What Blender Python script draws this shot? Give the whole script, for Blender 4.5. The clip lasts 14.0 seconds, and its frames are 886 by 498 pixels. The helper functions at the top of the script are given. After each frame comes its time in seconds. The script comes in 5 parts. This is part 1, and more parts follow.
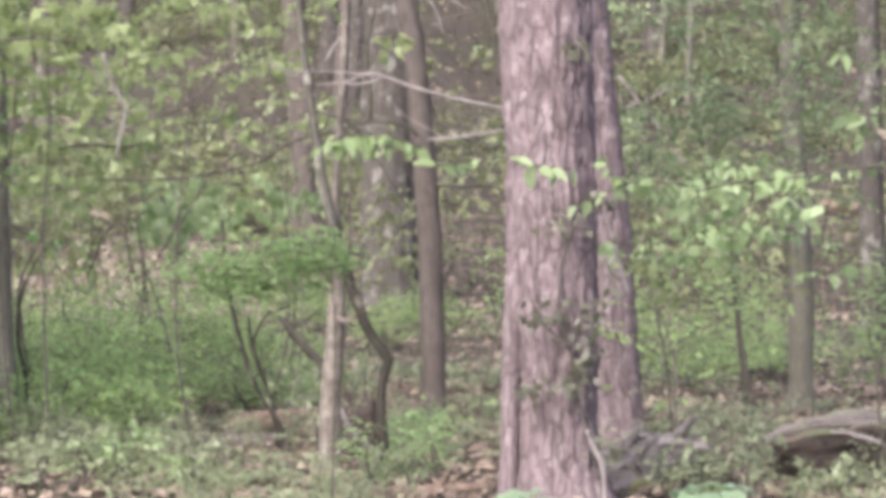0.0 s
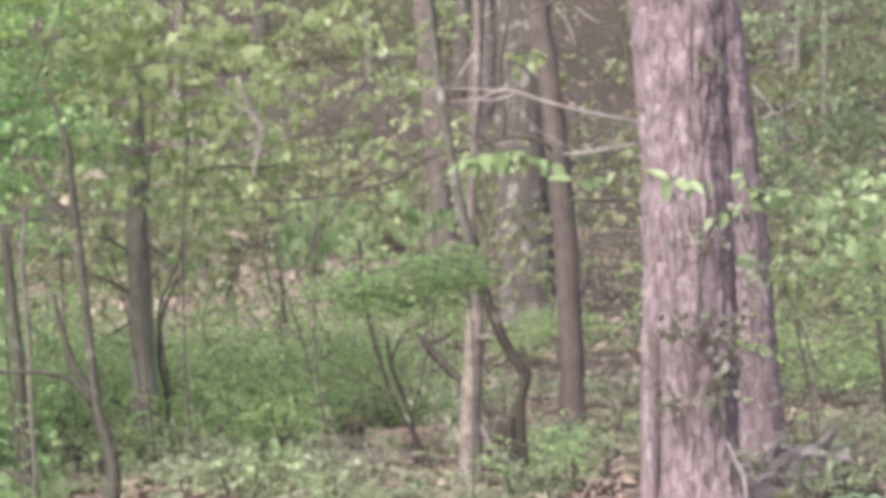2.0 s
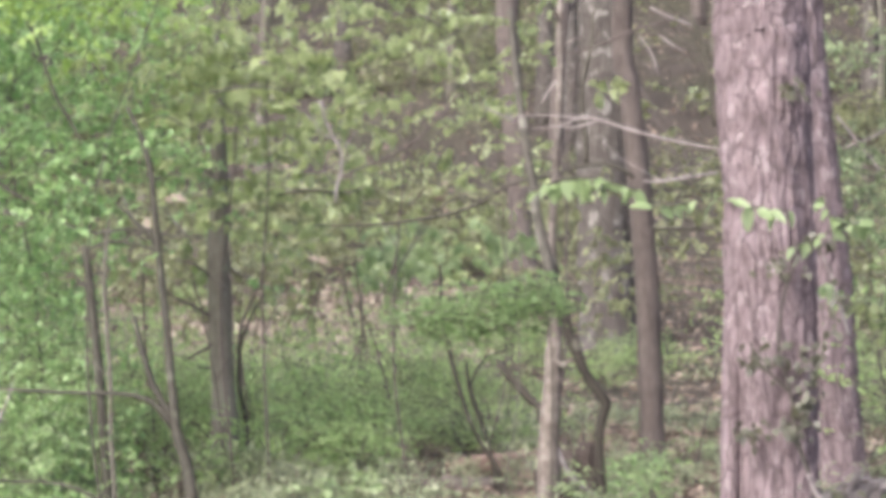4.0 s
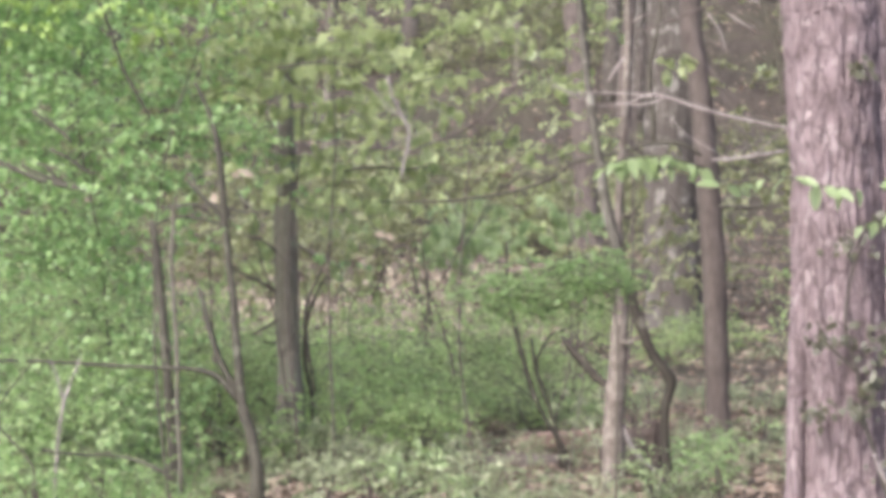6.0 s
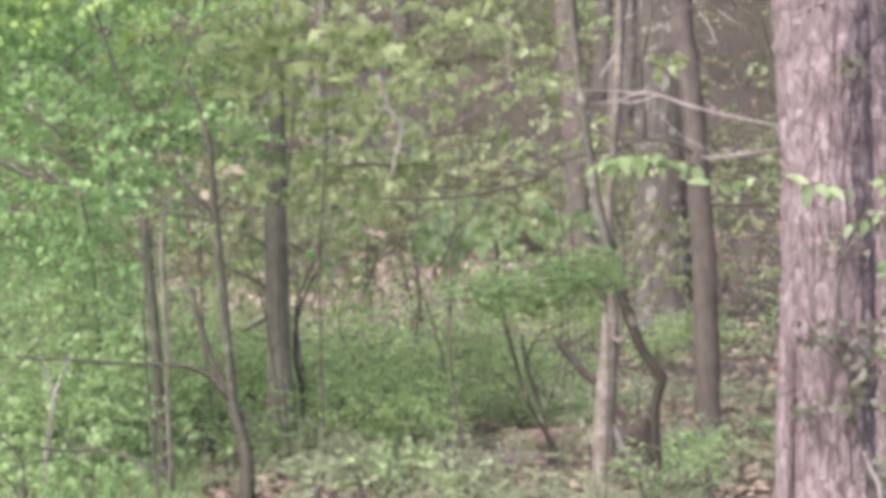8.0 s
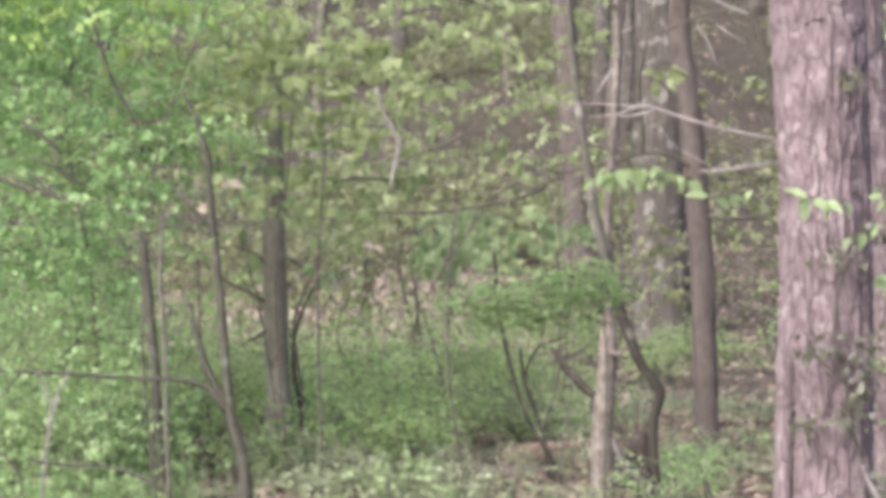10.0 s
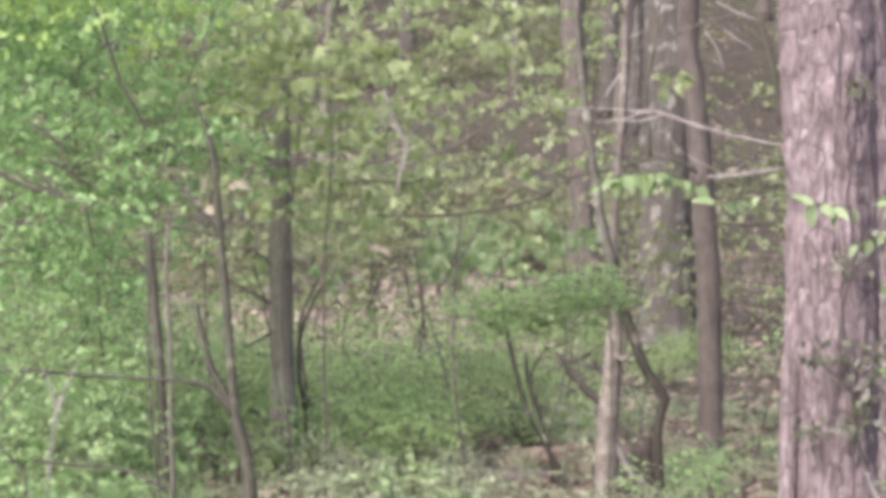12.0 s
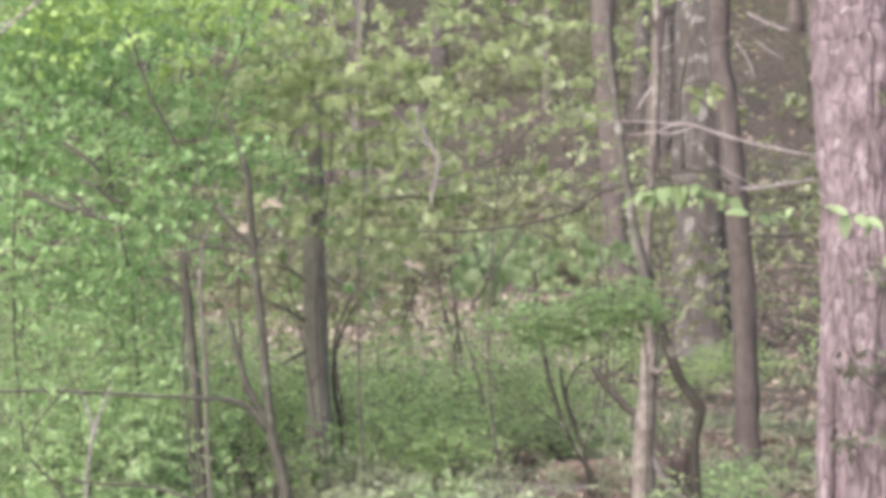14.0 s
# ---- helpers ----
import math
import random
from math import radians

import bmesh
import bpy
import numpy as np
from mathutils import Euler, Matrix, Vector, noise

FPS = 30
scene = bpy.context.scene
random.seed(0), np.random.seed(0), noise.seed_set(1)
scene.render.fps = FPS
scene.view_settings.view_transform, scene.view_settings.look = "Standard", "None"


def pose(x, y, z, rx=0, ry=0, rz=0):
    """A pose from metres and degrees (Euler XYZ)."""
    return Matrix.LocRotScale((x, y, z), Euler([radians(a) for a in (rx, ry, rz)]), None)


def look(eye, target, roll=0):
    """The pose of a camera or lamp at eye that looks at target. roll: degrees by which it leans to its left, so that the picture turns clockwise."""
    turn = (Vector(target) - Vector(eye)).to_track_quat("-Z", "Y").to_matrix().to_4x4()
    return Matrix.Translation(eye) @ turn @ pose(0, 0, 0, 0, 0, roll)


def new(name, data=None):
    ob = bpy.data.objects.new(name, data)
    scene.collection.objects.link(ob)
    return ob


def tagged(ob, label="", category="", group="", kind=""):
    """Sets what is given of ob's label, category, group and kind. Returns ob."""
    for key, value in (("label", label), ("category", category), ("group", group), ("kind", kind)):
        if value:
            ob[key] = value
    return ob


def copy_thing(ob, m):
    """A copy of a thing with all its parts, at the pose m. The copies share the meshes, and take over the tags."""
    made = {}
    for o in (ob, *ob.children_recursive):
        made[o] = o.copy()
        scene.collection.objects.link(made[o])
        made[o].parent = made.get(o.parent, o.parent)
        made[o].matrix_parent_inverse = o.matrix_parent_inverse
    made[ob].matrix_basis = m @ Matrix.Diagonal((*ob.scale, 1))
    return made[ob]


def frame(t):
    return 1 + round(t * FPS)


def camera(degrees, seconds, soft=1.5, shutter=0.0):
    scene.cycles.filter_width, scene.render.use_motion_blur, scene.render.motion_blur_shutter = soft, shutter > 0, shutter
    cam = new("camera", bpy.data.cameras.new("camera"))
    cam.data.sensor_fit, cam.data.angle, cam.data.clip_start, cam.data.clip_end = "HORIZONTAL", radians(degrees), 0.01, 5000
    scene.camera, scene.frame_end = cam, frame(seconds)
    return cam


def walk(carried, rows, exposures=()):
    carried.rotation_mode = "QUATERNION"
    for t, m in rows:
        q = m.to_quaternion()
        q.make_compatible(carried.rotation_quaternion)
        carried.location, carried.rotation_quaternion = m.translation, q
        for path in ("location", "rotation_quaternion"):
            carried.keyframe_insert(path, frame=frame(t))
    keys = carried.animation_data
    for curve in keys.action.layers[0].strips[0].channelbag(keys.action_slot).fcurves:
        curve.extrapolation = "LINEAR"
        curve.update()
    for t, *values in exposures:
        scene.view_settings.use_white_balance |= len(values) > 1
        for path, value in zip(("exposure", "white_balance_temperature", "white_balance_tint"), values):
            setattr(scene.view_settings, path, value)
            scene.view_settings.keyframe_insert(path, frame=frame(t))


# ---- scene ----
# ---- camera ----
FOV = 20.5
EYE = (0.0, 0.0, 1.6)
# seconds, pitch, roll, yaw in degrees; the camera turns where it stands
TURNS = [
    (0.0, -0.492, -0.502, -4.58),
    (0.5, -0.49, -0.216, -4.346),
    (1.0, -0.419, 0.169, -3.597),
    (1.5, -0.314, 0.48, -2.484),
    (2.0, -0.121, 0.534, -1.392),
    (2.5, 0.19, 0.227, -1.021),
    (3.0, 0.406, 0.142, -0.649),
    (3.5, 0.515, 0, 0),
    (3.7, 0.51, -0.03, 0.21),
    (5.8, 0.125, -0.43, 1.86),
    (6.0, -0.05, -0.44, 2.03),
    (6.5, -0.363, -0.501, 2.295),
    (7.0, -0.261, -0.666, 2.096),
    (7.2, -0.21, -0.67, 2.005),
    (9.3, 0.02, -0.513, 1.735),
    (9.5, 0.076, -0.513, 1.764),
    (10.0, 0.207, -0.517, 1.768),
    (10.5, 0.297, -0.513, 1.804),
    (11.0, 0.403, -0.582, 1.891),
    (11.5, 0.365, -0.777, 1.872),
    (12.0, 0.285, -1.044, 1.911),
    (12.5, 0.596, -1.123, 2.439),
    (13.0, 0.983, -0.68, 2.917),
    (13.5, 0.92, -0.356, 2.768),
    (14.0, 0.632, -0.302, 2.705),
]
cam = camera(FOV, 14.0, soft=5.2)
walk(cam, [(t, pose(*EYE, 90 + p, r, w)) for t, p, r, w in TURNS],
     exposures=[(0.0, 1.82, 6000, 7.5), (14.0, 1.82, 6000, 7.5)])

# ---- light: hazy spring daylight, soft sun from the left ----
SUN_EL, SUN_AZ = radians(42), radians(-146)
world = bpy.data.worlds.new("sky")
scene.world = world
world.use_nodes = True
wn = world.node_tree.nodes
sky = wn.new("ShaderNodeTexSky")
sky.sky_type = "NISHITA"
sky.sun_disc = False
sky.sun_elevation = SUN_EL
sky.sun_rotation = SUN_AZ
sky.air_density, sky.dust_density, sky.ozone_density = 0.5, 6.0, 0.3
wn["Background"].inputs["Strength"].default_value = 0.15
world.node_tree.links.new(sky.outputs["Color"], wn["Background"].inputs["Color"])
sun_data = bpy.data.lights.new("sun", "SUN")
sun_data.energy, sun_data.angle, sun_data.color = 0.95, radians(50), (1.0, 0.93, 0.86)
sun = new("sun", sun_data)
sun.matrix_world = look((math.sin(SUN_AZ) * 40, math.cos(SUN_AZ) * 40, 40 * math.tan(SUN_EL)), (0, 0, 0))

rng = np.random.default_rng(7)


# ---- numeric helpers ----
def lattice(ix, iy, iz, seed):
    h = (ix * 374761393 + iy * 668265263 + iz * 2147483647 + seed * 1274126177) & 0xFFFFFFFF
    h = ((h ^ (h >> 13)) * 1274126177) & 0xFFFFFFFF
    return ((h ^ (h >> 16)) & 0xFFFF) / 65535.0


def vnoise(p, seed=0):
    """Value noise, 0 to 1, at an array of points."""
    p = np.asarray(p, float)
    i = np.floor(p).astype(np.int64)
    f = p - i
    f = f * f * (3 - 2 * f)
    total = 0
    for dx in (0, 1):
        for dy in (0, 1):
            for dz in (0, 1):
                w = (f[..., 0] if dx else 1 - f[..., 0]) * (f[..., 1] if dy else 1 - f[..., 1]) * (f[..., 2] if dz else 1 - f[..., 2])
                total = total + w * lattice(i[..., 0] + dx, i[..., 1] + dy, i[..., 2] + dz, seed)
    return total


HILL_Y = [-3000, 0, 24, 38, 50, 60, 80, 110, 150, 260, 600, 3000]
HILL_Z = [0, 0, 0.0, 0.42, 1.05, 1.9, 5.0, 12.5, 24, 52, 90, 100]


def ground_z(x, y):
    x, y = np.asarray(x, float), np.asarray(y, float)
    z = sum(np.interp(y + d, HILL_Y, HILL_Z) for d in (-3, -1.5, 0, 1.5, 3)) / 5
    p = np.stack([x, y, np.zeros_like(x)], -1)
    amp = np.clip((y - 10) / 60, 0.25, 1.4)
    z = z + amp * (0.34 * (vnoise(p * 0.35, 3) - 0.5) + 0.14 * (vnoise(p * 1.3, 4) - 0.5))
    return z + 0.03 * (vnoise(p * 5.0, 5) - 0.5)


def mesh_np(name, verts, tris, smooth=False):
    me = bpy.data.meshes.new(name)
    verts, tris = np.asarray(verts, np.float32), np.asarray(tris, np.int32)
    me.vertices.add(len(verts))
    me.vertices.foreach_set("co", verts.ravel())
    me.loops.add(tris.size)
    me.loops.foreach_set("vertex_index", tris.ravel())
    me.polygons.add(len(tris))
    me.polygons.foreach_set("loop_start", np.arange(0, tris.size, 3, dtype=np.int32))
    me.polygons.foreach_set("use_smooth", np.full(len(tris), smooth))
    me.update(calc_edges=True)
    return me


def joined(pieces):
    vs, ts, n = [], [], 0
    for v, t in pieces:
        vs.append(v)
        ts.append(np.asarray(t) + n)
        n += len(v)
    return np.concatenate(vs), np.concatenate(ts)


def part(name, geo, material, parent=None, label="", smooth=False):
    """One mesh object under a thing; geo is (verts, tris) in the world, or a ready mesh."""
    me = geo if isinstance(geo, bpy.types.Mesh) else None
    base = np.array(parent.matrix_basis.translation) if parent is not None else np.zeros(3)
    if parent is not None and parent.parent is not None:
        base = base + np.array(parent.parent.matrix_basis.translation)
    if me is None:
        me = mesh_np(name, geo[0] - base, geo[1], smooth)
    if not me.materials:
        me.materials.append(material)
    ob = new(name, me)
    ob.parent = parent
    if label:
        ob["label"] = label
    return ob


def thing(name, at, label, category, group="", kind=""):
    ob = new(name)
    ob.empty_display_size = 0.1
    ob.matrix_basis = Matrix.Translation(at)
    return tagged(ob, label, category, group, kind)


def spline(path, step):
    """Catmull-Rom through (x, y, z, r) points."""
    p = np.asarray(path, float)
    p = np.vstack([2 * p[0] - p[1], p, 2 * p[-1] - p[-2]])
    out = []
    for i in range(1, len(p) - 2):
        n = max(2, int(np.linalg.norm(p[i + 1, :3] - p[i, :3]) / step))
        t = np.linspace(0, 1, n, endpoint=False)[:, None]
        a, b, c, d = p[i - 1], p[i], p[i + 1], p[i + 2]
        out.append(0.5 * (2 * b + (c - a) * t + (2 * a - 5 * b + 4 * c - d) * t ** 2 + (3 * b - a - 3 * c + d) * t ** 3))
    out.append(p[-2][None])
    q = np.vstack(out)
    q[:, 3] = np.maximum(q[:, 3], 0.001)
    return q


def tube(path, sides=10, step=0.12, rough=0.06, seed=0, ridges=0.0, knots=0.0):
    """A tapering limb with uneven outline; ridges: depth of bark furrows in metres."""
    q = spline(path, step)
    n = len(q)
    tan = np.gradient(q[:, :3], axis=0)
    tan /= np.linalg.norm(tan, axis=1)[:, None] + 1e-9
    ref = np.array([0.13, -0.99, 0.05])
    side = np.cross(tan, ref)
    bad = np.linalg.norm(side, axis=1) < 0.2
    side[bad] = np.cross(tan[bad], [0.0, 0.1, 1.0])
    side /= np.linalg.norm(side, axis=1)[:, None]
    up = np.cross(side, tan)
    ang = np.linspace(0, 2 * np.pi, sides, endpoint=False)
    ca, sa = np.cos(ang), np.sin(ang)
    length = np.r_[0, np.cumsum(np.linalg.norm(np.diff(q[:, :3], axis=0), axis=1))]
    rad = np.repeat(q[:, 3][:, None], sides, 1)
    rr = np.median(q[:, 3])
    grid = np.stack([np.outer(np.ones(n), ca) * 1.3, np.outer(np.ones(n), sa) * 1.3, np.outer(length, np.ones(sides)) / (rr * 5 + 0.02)], -1)
    rad = rad * (1 + rough * 2 * (vnoise(grid + 31 * seed, seed) - 0.5))
    if knots:
        k = vnoise(grid * np.array([1.2, 1.2, 2.0]) + 5, seed + 9)
        rad = rad + knots * np.clip(k - 0.72, 0, 1)
    if ridges:
        wob = 0.35 * (vnoise(grid * np.array([1, 1, 1.5]), seed + 2) - 0.5)
        f = rr * 24
        g1 = np.stack([np.outer(np.ones(n), ca) * f + wob * 3, np.outer(np.ones(n), sa) * f + wob * 3, np.outer(length, np.ones(sides)) * 4.2], -1)
        a = np.abs(vnoise(g1, seed + 3) - 0.5) * 2
        b = np.abs(vnoise(g1 * np.array([1.9, 1.9, 3.4]) + 9, seed + 4) - 0.5) * 2
        rad = rad + ridges * (np.clip(a * 2.2, 0, 1) - 0.6) + 0.7 * ridges * (np.clip(b * 2, 0, 1) - 0.6)
        c = vnoise(g1 * np.array([0.8, 0.8, 5.0]), seed + 5)
        rad = rad - 0.5 * ridges * np.clip((c - 0.7) * 5, 0, 1)
    v = q[:, None, :3] + rad[..., None] * (ca[None, :, None] * side[:, None, :] + sa[None, :, None] * up[:, None, :])
    v = v.reshape(-1, 3)
    i, j = np.meshgrid(np.arange(n - 1), np.arange(sides), indexing="ij")
    a, b = i * sides + j, i * sides + (j + 1) % sides
    c, d = a + sides, b + sides
    t = np.concatenate([np.stack([a, b, d], -1).reshape(-1, 3), np.stack([a, d, c], -1).reshape(-1, 3)])
    e = len(v)
    v = np.vstack([v, q[0, :3], q[-1, :3] + tan[-1] * q[-1, 3] * 0.4])
    k = np.arange(sides)
    kn = (k + 1) % sides
    t = np.concatenate([t, np.stack([np.full(sides, e), kn, k], -1), np.stack([np.full(sides, e + 1), (n - 1) * sides + k, (n - 1) * sides + kn], -1)])
    return v, t


def rooted(path, flare=1.35):
    """Carry a stem given from base to top down into the ground, with a root flare."""
    p = [tuple(a) for a in path]
    x, y, z, r = p[0]
    gz = float(ground_z(x, y))
    if z > gz + 0.12:
        return [(x, y, gz - 0.12, r * flare), (x, y, gz + 0.10, r * (0.4 + 0.6 * flare))] + p
    return [(x, y, gz - 0.12, r * flare)] + [a for a in p if a[2] > gz + 0.08]


def raised(path, top, end=0.35, seed=0, lean=0.03):
    """Carry a stem on upward to the height top."""
    r0 = np.random.default_rng(seed + 100)
    p = [tuple(a) for a in path]
    x, y, z, r = p[-1]
    n = max(2, int((top - z) / 1.4))
    dx, dy = r0.normal(0, lean, 2)
    for i in range(1, n + 1):
        k = i / n
        dx, dy = dx + r0.normal(0, lean * 0.6), dy + r0.normal(0, lean * 0.6)
        h = (top - z) / n
        x, y = x + dx * h, y + dy * h
        p.append((x, y, z + (top - z) * k, r * (1 - (1 - end) * k)))
    return p


# leaf outlines: (across, along, lift)
OVAL = (np.array([(0, 0, 0), (0.36, 0.3, 0.07), (0.3, 0.65, 0.05), (0, 1, -0.1), (-0.3, 0.65, 0.05), (-0.36, 0.3, 0.07), (0, 0.5, 0)], float),
        np.array([(0, 1, 6), (1, 2, 6), (2, 3, 6), (3, 4, 6), (4, 5, 6), (5, 0, 6)]))
DIAMOND = (np.array([(0, 0, 0), (0.38, 0.42, 0.06), (0, 1, -0.08), (-0.38, 0.42, 0.06), (0, 0.45, -0.02)], float),
           np.array([(0, 1, 4), (1, 2, 4), (2, 3, 4), (3, 0, 4)]))
MAPLE = (np.array([(0, 0, 0), (0.42, 0.05, -0.04), (0.36, 0.3, 0.04), (0.5, 0.5, -0.06), (0.29, 0.64, 0.03), (0, 1.0, -0.12), (-0.29, 0.64, 0.03), (-0.5, 0.5, -0.06), (-0.36, 0.3, 0.04), (-0.42, 0.05, -0.04), (0, 0.35, 0)], float),
         np.array([(k, (k + 1) % 10, 10) for k in range(10)]))
MAPLE = (MAPLE[0] * np.array([0.82, 1, 1.6]), MAPLE[1])
LANCE = (np.array([(0, 0, 0), (0.17, 0.38, 0.06), (0, 1, -0.14), (-0.17, 0.38, 0.06), (0, 0.45, -0.02)], float), DIAMOND[1])
BLADE = (np.array([(-0.04, 0, 0), (0.04, 0, 0), (0.035, 0.55, 0.05), (-0.035, 0.55, 0.05), (0, 1, -0.12)], float),
         np.array([(0, 1, 2), (0, 2, 3), (3, 2, 4)]))
CURLED = (np.array([(0, 0, 0.12), (0.4, 0.3, 0.02), (0.34, 0.7, 0.18), (0, 1, 0.05), (-0.36, 0.65, 0.0), (-0.4, 0.3, 0.2), (0, 0.5, 0.03)], float), OVAL[1])


def unit(a):
    return a / (np.linalg.norm(a, axis=-1, keepdims=True) + 1e-9)


def leaf_geo(pos, along, normal, size, shape=DIAMOND, bend=0.0):
    """Leaves at pos, their length along 'along', their face towards 'normal'."""
    tv, tt = shape
    along = unit(along)
    across = unit(np.cross(along, normal))
    nrm = np.cross(across, along)
    s = np.asarray(size)[:, None, None]
    loc = tv[None]
    v = pos[:, None] + s * (loc[..., 0:1] * across[:, None] + loc[..., 1:2] * along[:, None] + (loc[..., 2:3] - bend * loc[..., 1:2] ** 2) * nrm[:, None])
    n, k = len(pos), len(tv)
    t = tt[None] + (np.arange(n) * k)[:, None, None]
    return v.reshape(-1, 3), t.reshape(-1, 3)


def twig_geo(a, b, r):
    """Thin three-sided twigs from a to b."""
    d = unit(b - a)
    s = unit(np.cross(d, np.array([0.2, -0.3, 0.93])))
    u = np.cross(s, d)
    ring = [s, -0.5 * s + 0.87 * u, -0.5 * s - 0.87 * u]
    r = np.asarray(r)[:, None]
    v = np.stack([a + r * k for k in ring] + [b + 0.5 * r * k for k in ring], 1)
    tt = np.array([(0, 1, 4), (0, 4, 3), (1, 2, 5), (1, 5, 4), (2, 0, 3), (2, 3, 5)])
    n = len(a)
    return v.reshape(-1, 3), (tt[None] + (np.arange(n) * 6)[:, None, None]).reshape(-1, 3)


def in_masses(masses, n, r0, gap=0.5, scale=1.6):
    """n points in ellipsoids (x, y, z, rx, ry, rz), with gaps where a noise is low."""
    m = np.asarray(masses, float)
    w = m[:, 3] * m[:, 5] * np.maximum(m[:, 4], 0.3) ** 0.5
    out = []
    got = 0
    while got < n:
        k = r0.choice(len(m), n, p=w / w.sum())
        d = unit(r0.normal(size=(n, 3))) * r0.random((n, 1)) ** (1 / 2.2)
        p = m[k, :3] + d * m[k, 3:6]
        keep = vnoise(p * scale + 40, 17) + 0.25 * (vnoise(p * scale * 3, 18) - 0.5) > gap * r0.uniform(0.8, 1.15, n)
        keep &= p[:, 2] > ground_z(p[:, 0], p[:, 1]) + 0.03
        out.append(p[keep])
        got += int(keep.sum())
        if len(out) > 40:
            break
    return np.concatenate(out)[:n]


def sprays(centres, r0, twig=0.5, count=9, size=0.07, droop=0.25, shape=DIAMOND, face_up=0.75, lean=0.0, loose=0.42):
    """Leafy twigs: (twig geometry, leaf geometry). Leaves stand alternately along each twig."""
    n = len(centres)
    az = r0.random(n) * 2 * np.pi
    h = np.stack([np.cos(az), np.sin(az), r0.normal(-0.05, 0.22, n)], -1)
    ln = twig * r0.uniform(0.6, 1.3, n)
    a = centres - h * ln[:, None] * 0.5
    b = centres + h * ln[:, None] * 0.5 - np.array([0, 0, 1]) * (ln * 0.12)[:, None]
    k = np.linspace(0.12, 1.0, count)
    p = a[:, None] * (1 - k[None, :, None]) + b[:, None] * k[None, :, None]
    p[..., 2] += 0.06 * ln[:, None] * np.sin(np.pi * k)[None]
    sgn = np.where(np.arange(count) % 2 == 0, 1.0, -1.0)
    side = np.stack([-h[:, 1], h[:, 0], np.zeros(n)], -1)
    al = h[:, None] * 0.7 + side[:, None] * (sgn[None, :, None] * 0.9) + r0.normal(0, 0.28, (n, count, 3))
    al[..., 2] -= droop * r0.uniform(0.2, 2.0, (n, count))
    nr = np.array([0, -lean, face_up]) + r0.normal(0, loose, (n, count, 3))
    sz = size * r0.uniform(0.55, 1.25, (n, count))
    keep = r0.random((n, count)) > 0.12
    leaves = leaf_geo(p[keep], al[keep], nr[keep], sz[keep], shape, 0.12)
    return twig_geo(a, b, 0.0014 + 0.0024 * twig * np.ones(n)), leaves


# ---- materials ----
def material(name):
    m = bpy.data.materials.new(name)
    m.use_nodes = True
    nt = m.node_tree
    return m, nt, nt.nodes, nt.links, nt.nodes["Principled BSDF"]


def ramp(nodes, stops):
    r = nodes.new("ShaderNodeValToRGB")
    e = r.color_ramp.elements
    while len(e) < len(stops):
        e.new(0.5)
    for k, (at, col) in zip(e, stops):
        k.position, k.color = at, (*col, 1)
    return r


def leaf_material(name, stops, trans=0.42, rough=0.4, patch=0.6):
    m, nt, nodes, links, bsdf = material(name)
    geo, obj = nodes.new("ShaderNodeNewGeometry"), nodes.new("ShaderNodeObjectInfo")
    add = nodes.new("ShaderNodeMath")
    add.operation = "ADD"
    links.new(geo.outputs["Random Per Island"], add.inputs[0])
    links.new(obj.outputs["Random"], add.inputs[1])
    fr = nodes.new("ShaderNodeMath")
    fr.operation = "FRACT"
    links.new(add.outputs[0], fr.inputs[0])
    tex, no = nodes.new("ShaderNodeTexCoord"), nodes.new("ShaderNodeTexNoise")
    no.inputs["Scale"].default_value = 1.1
    no.inputs["Detail"].default_value = 3
    links.new(tex.outputs["Object"], no.inputs["Vector"])
    mx = nodes.new("ShaderNodeMix")
    mx.inputs["Factor"].default_value = patch
    links.new(fr.outputs[0], mx.inputs[2])
    links.new(no.outputs["Fac"], mx.inputs[3])
    r = ramp(nodes, stops)
    links.new(mx.outputs[0], r.inputs["Fac"])
    links.new(r.outputs["Color"], bsdf.inputs["Base Color"])
    bsdf.inputs["Roughness"].default_value = rough
    bsdf.inputs["Specular IOR Level"].default_value = 0.5
    tr = nodes.new("ShaderNodeBsdfTranslucent")
    hue = nodes.new("ShaderNodeHueSaturation")
    hue.inputs["Value"].default_value = 1.25
    hue.inputs["Saturation"].default_value = 1.1
    links.new(r.outputs["Color"], hue.inputs["Color"])
    links.new(hue.outputs["Color"], tr.inputs["Color"])
    mix = nodes.new("ShaderNodeMixShader")
    mix.inputs[0].default_value = trans
    links.new(bsdf.outputs[0], mix.inputs[1])
    links.new(tr.outputs[0], mix.inputs[2])
    links.new(mix.outputs[0], nodes["Material Output"].inputs["Surface"])
    return m


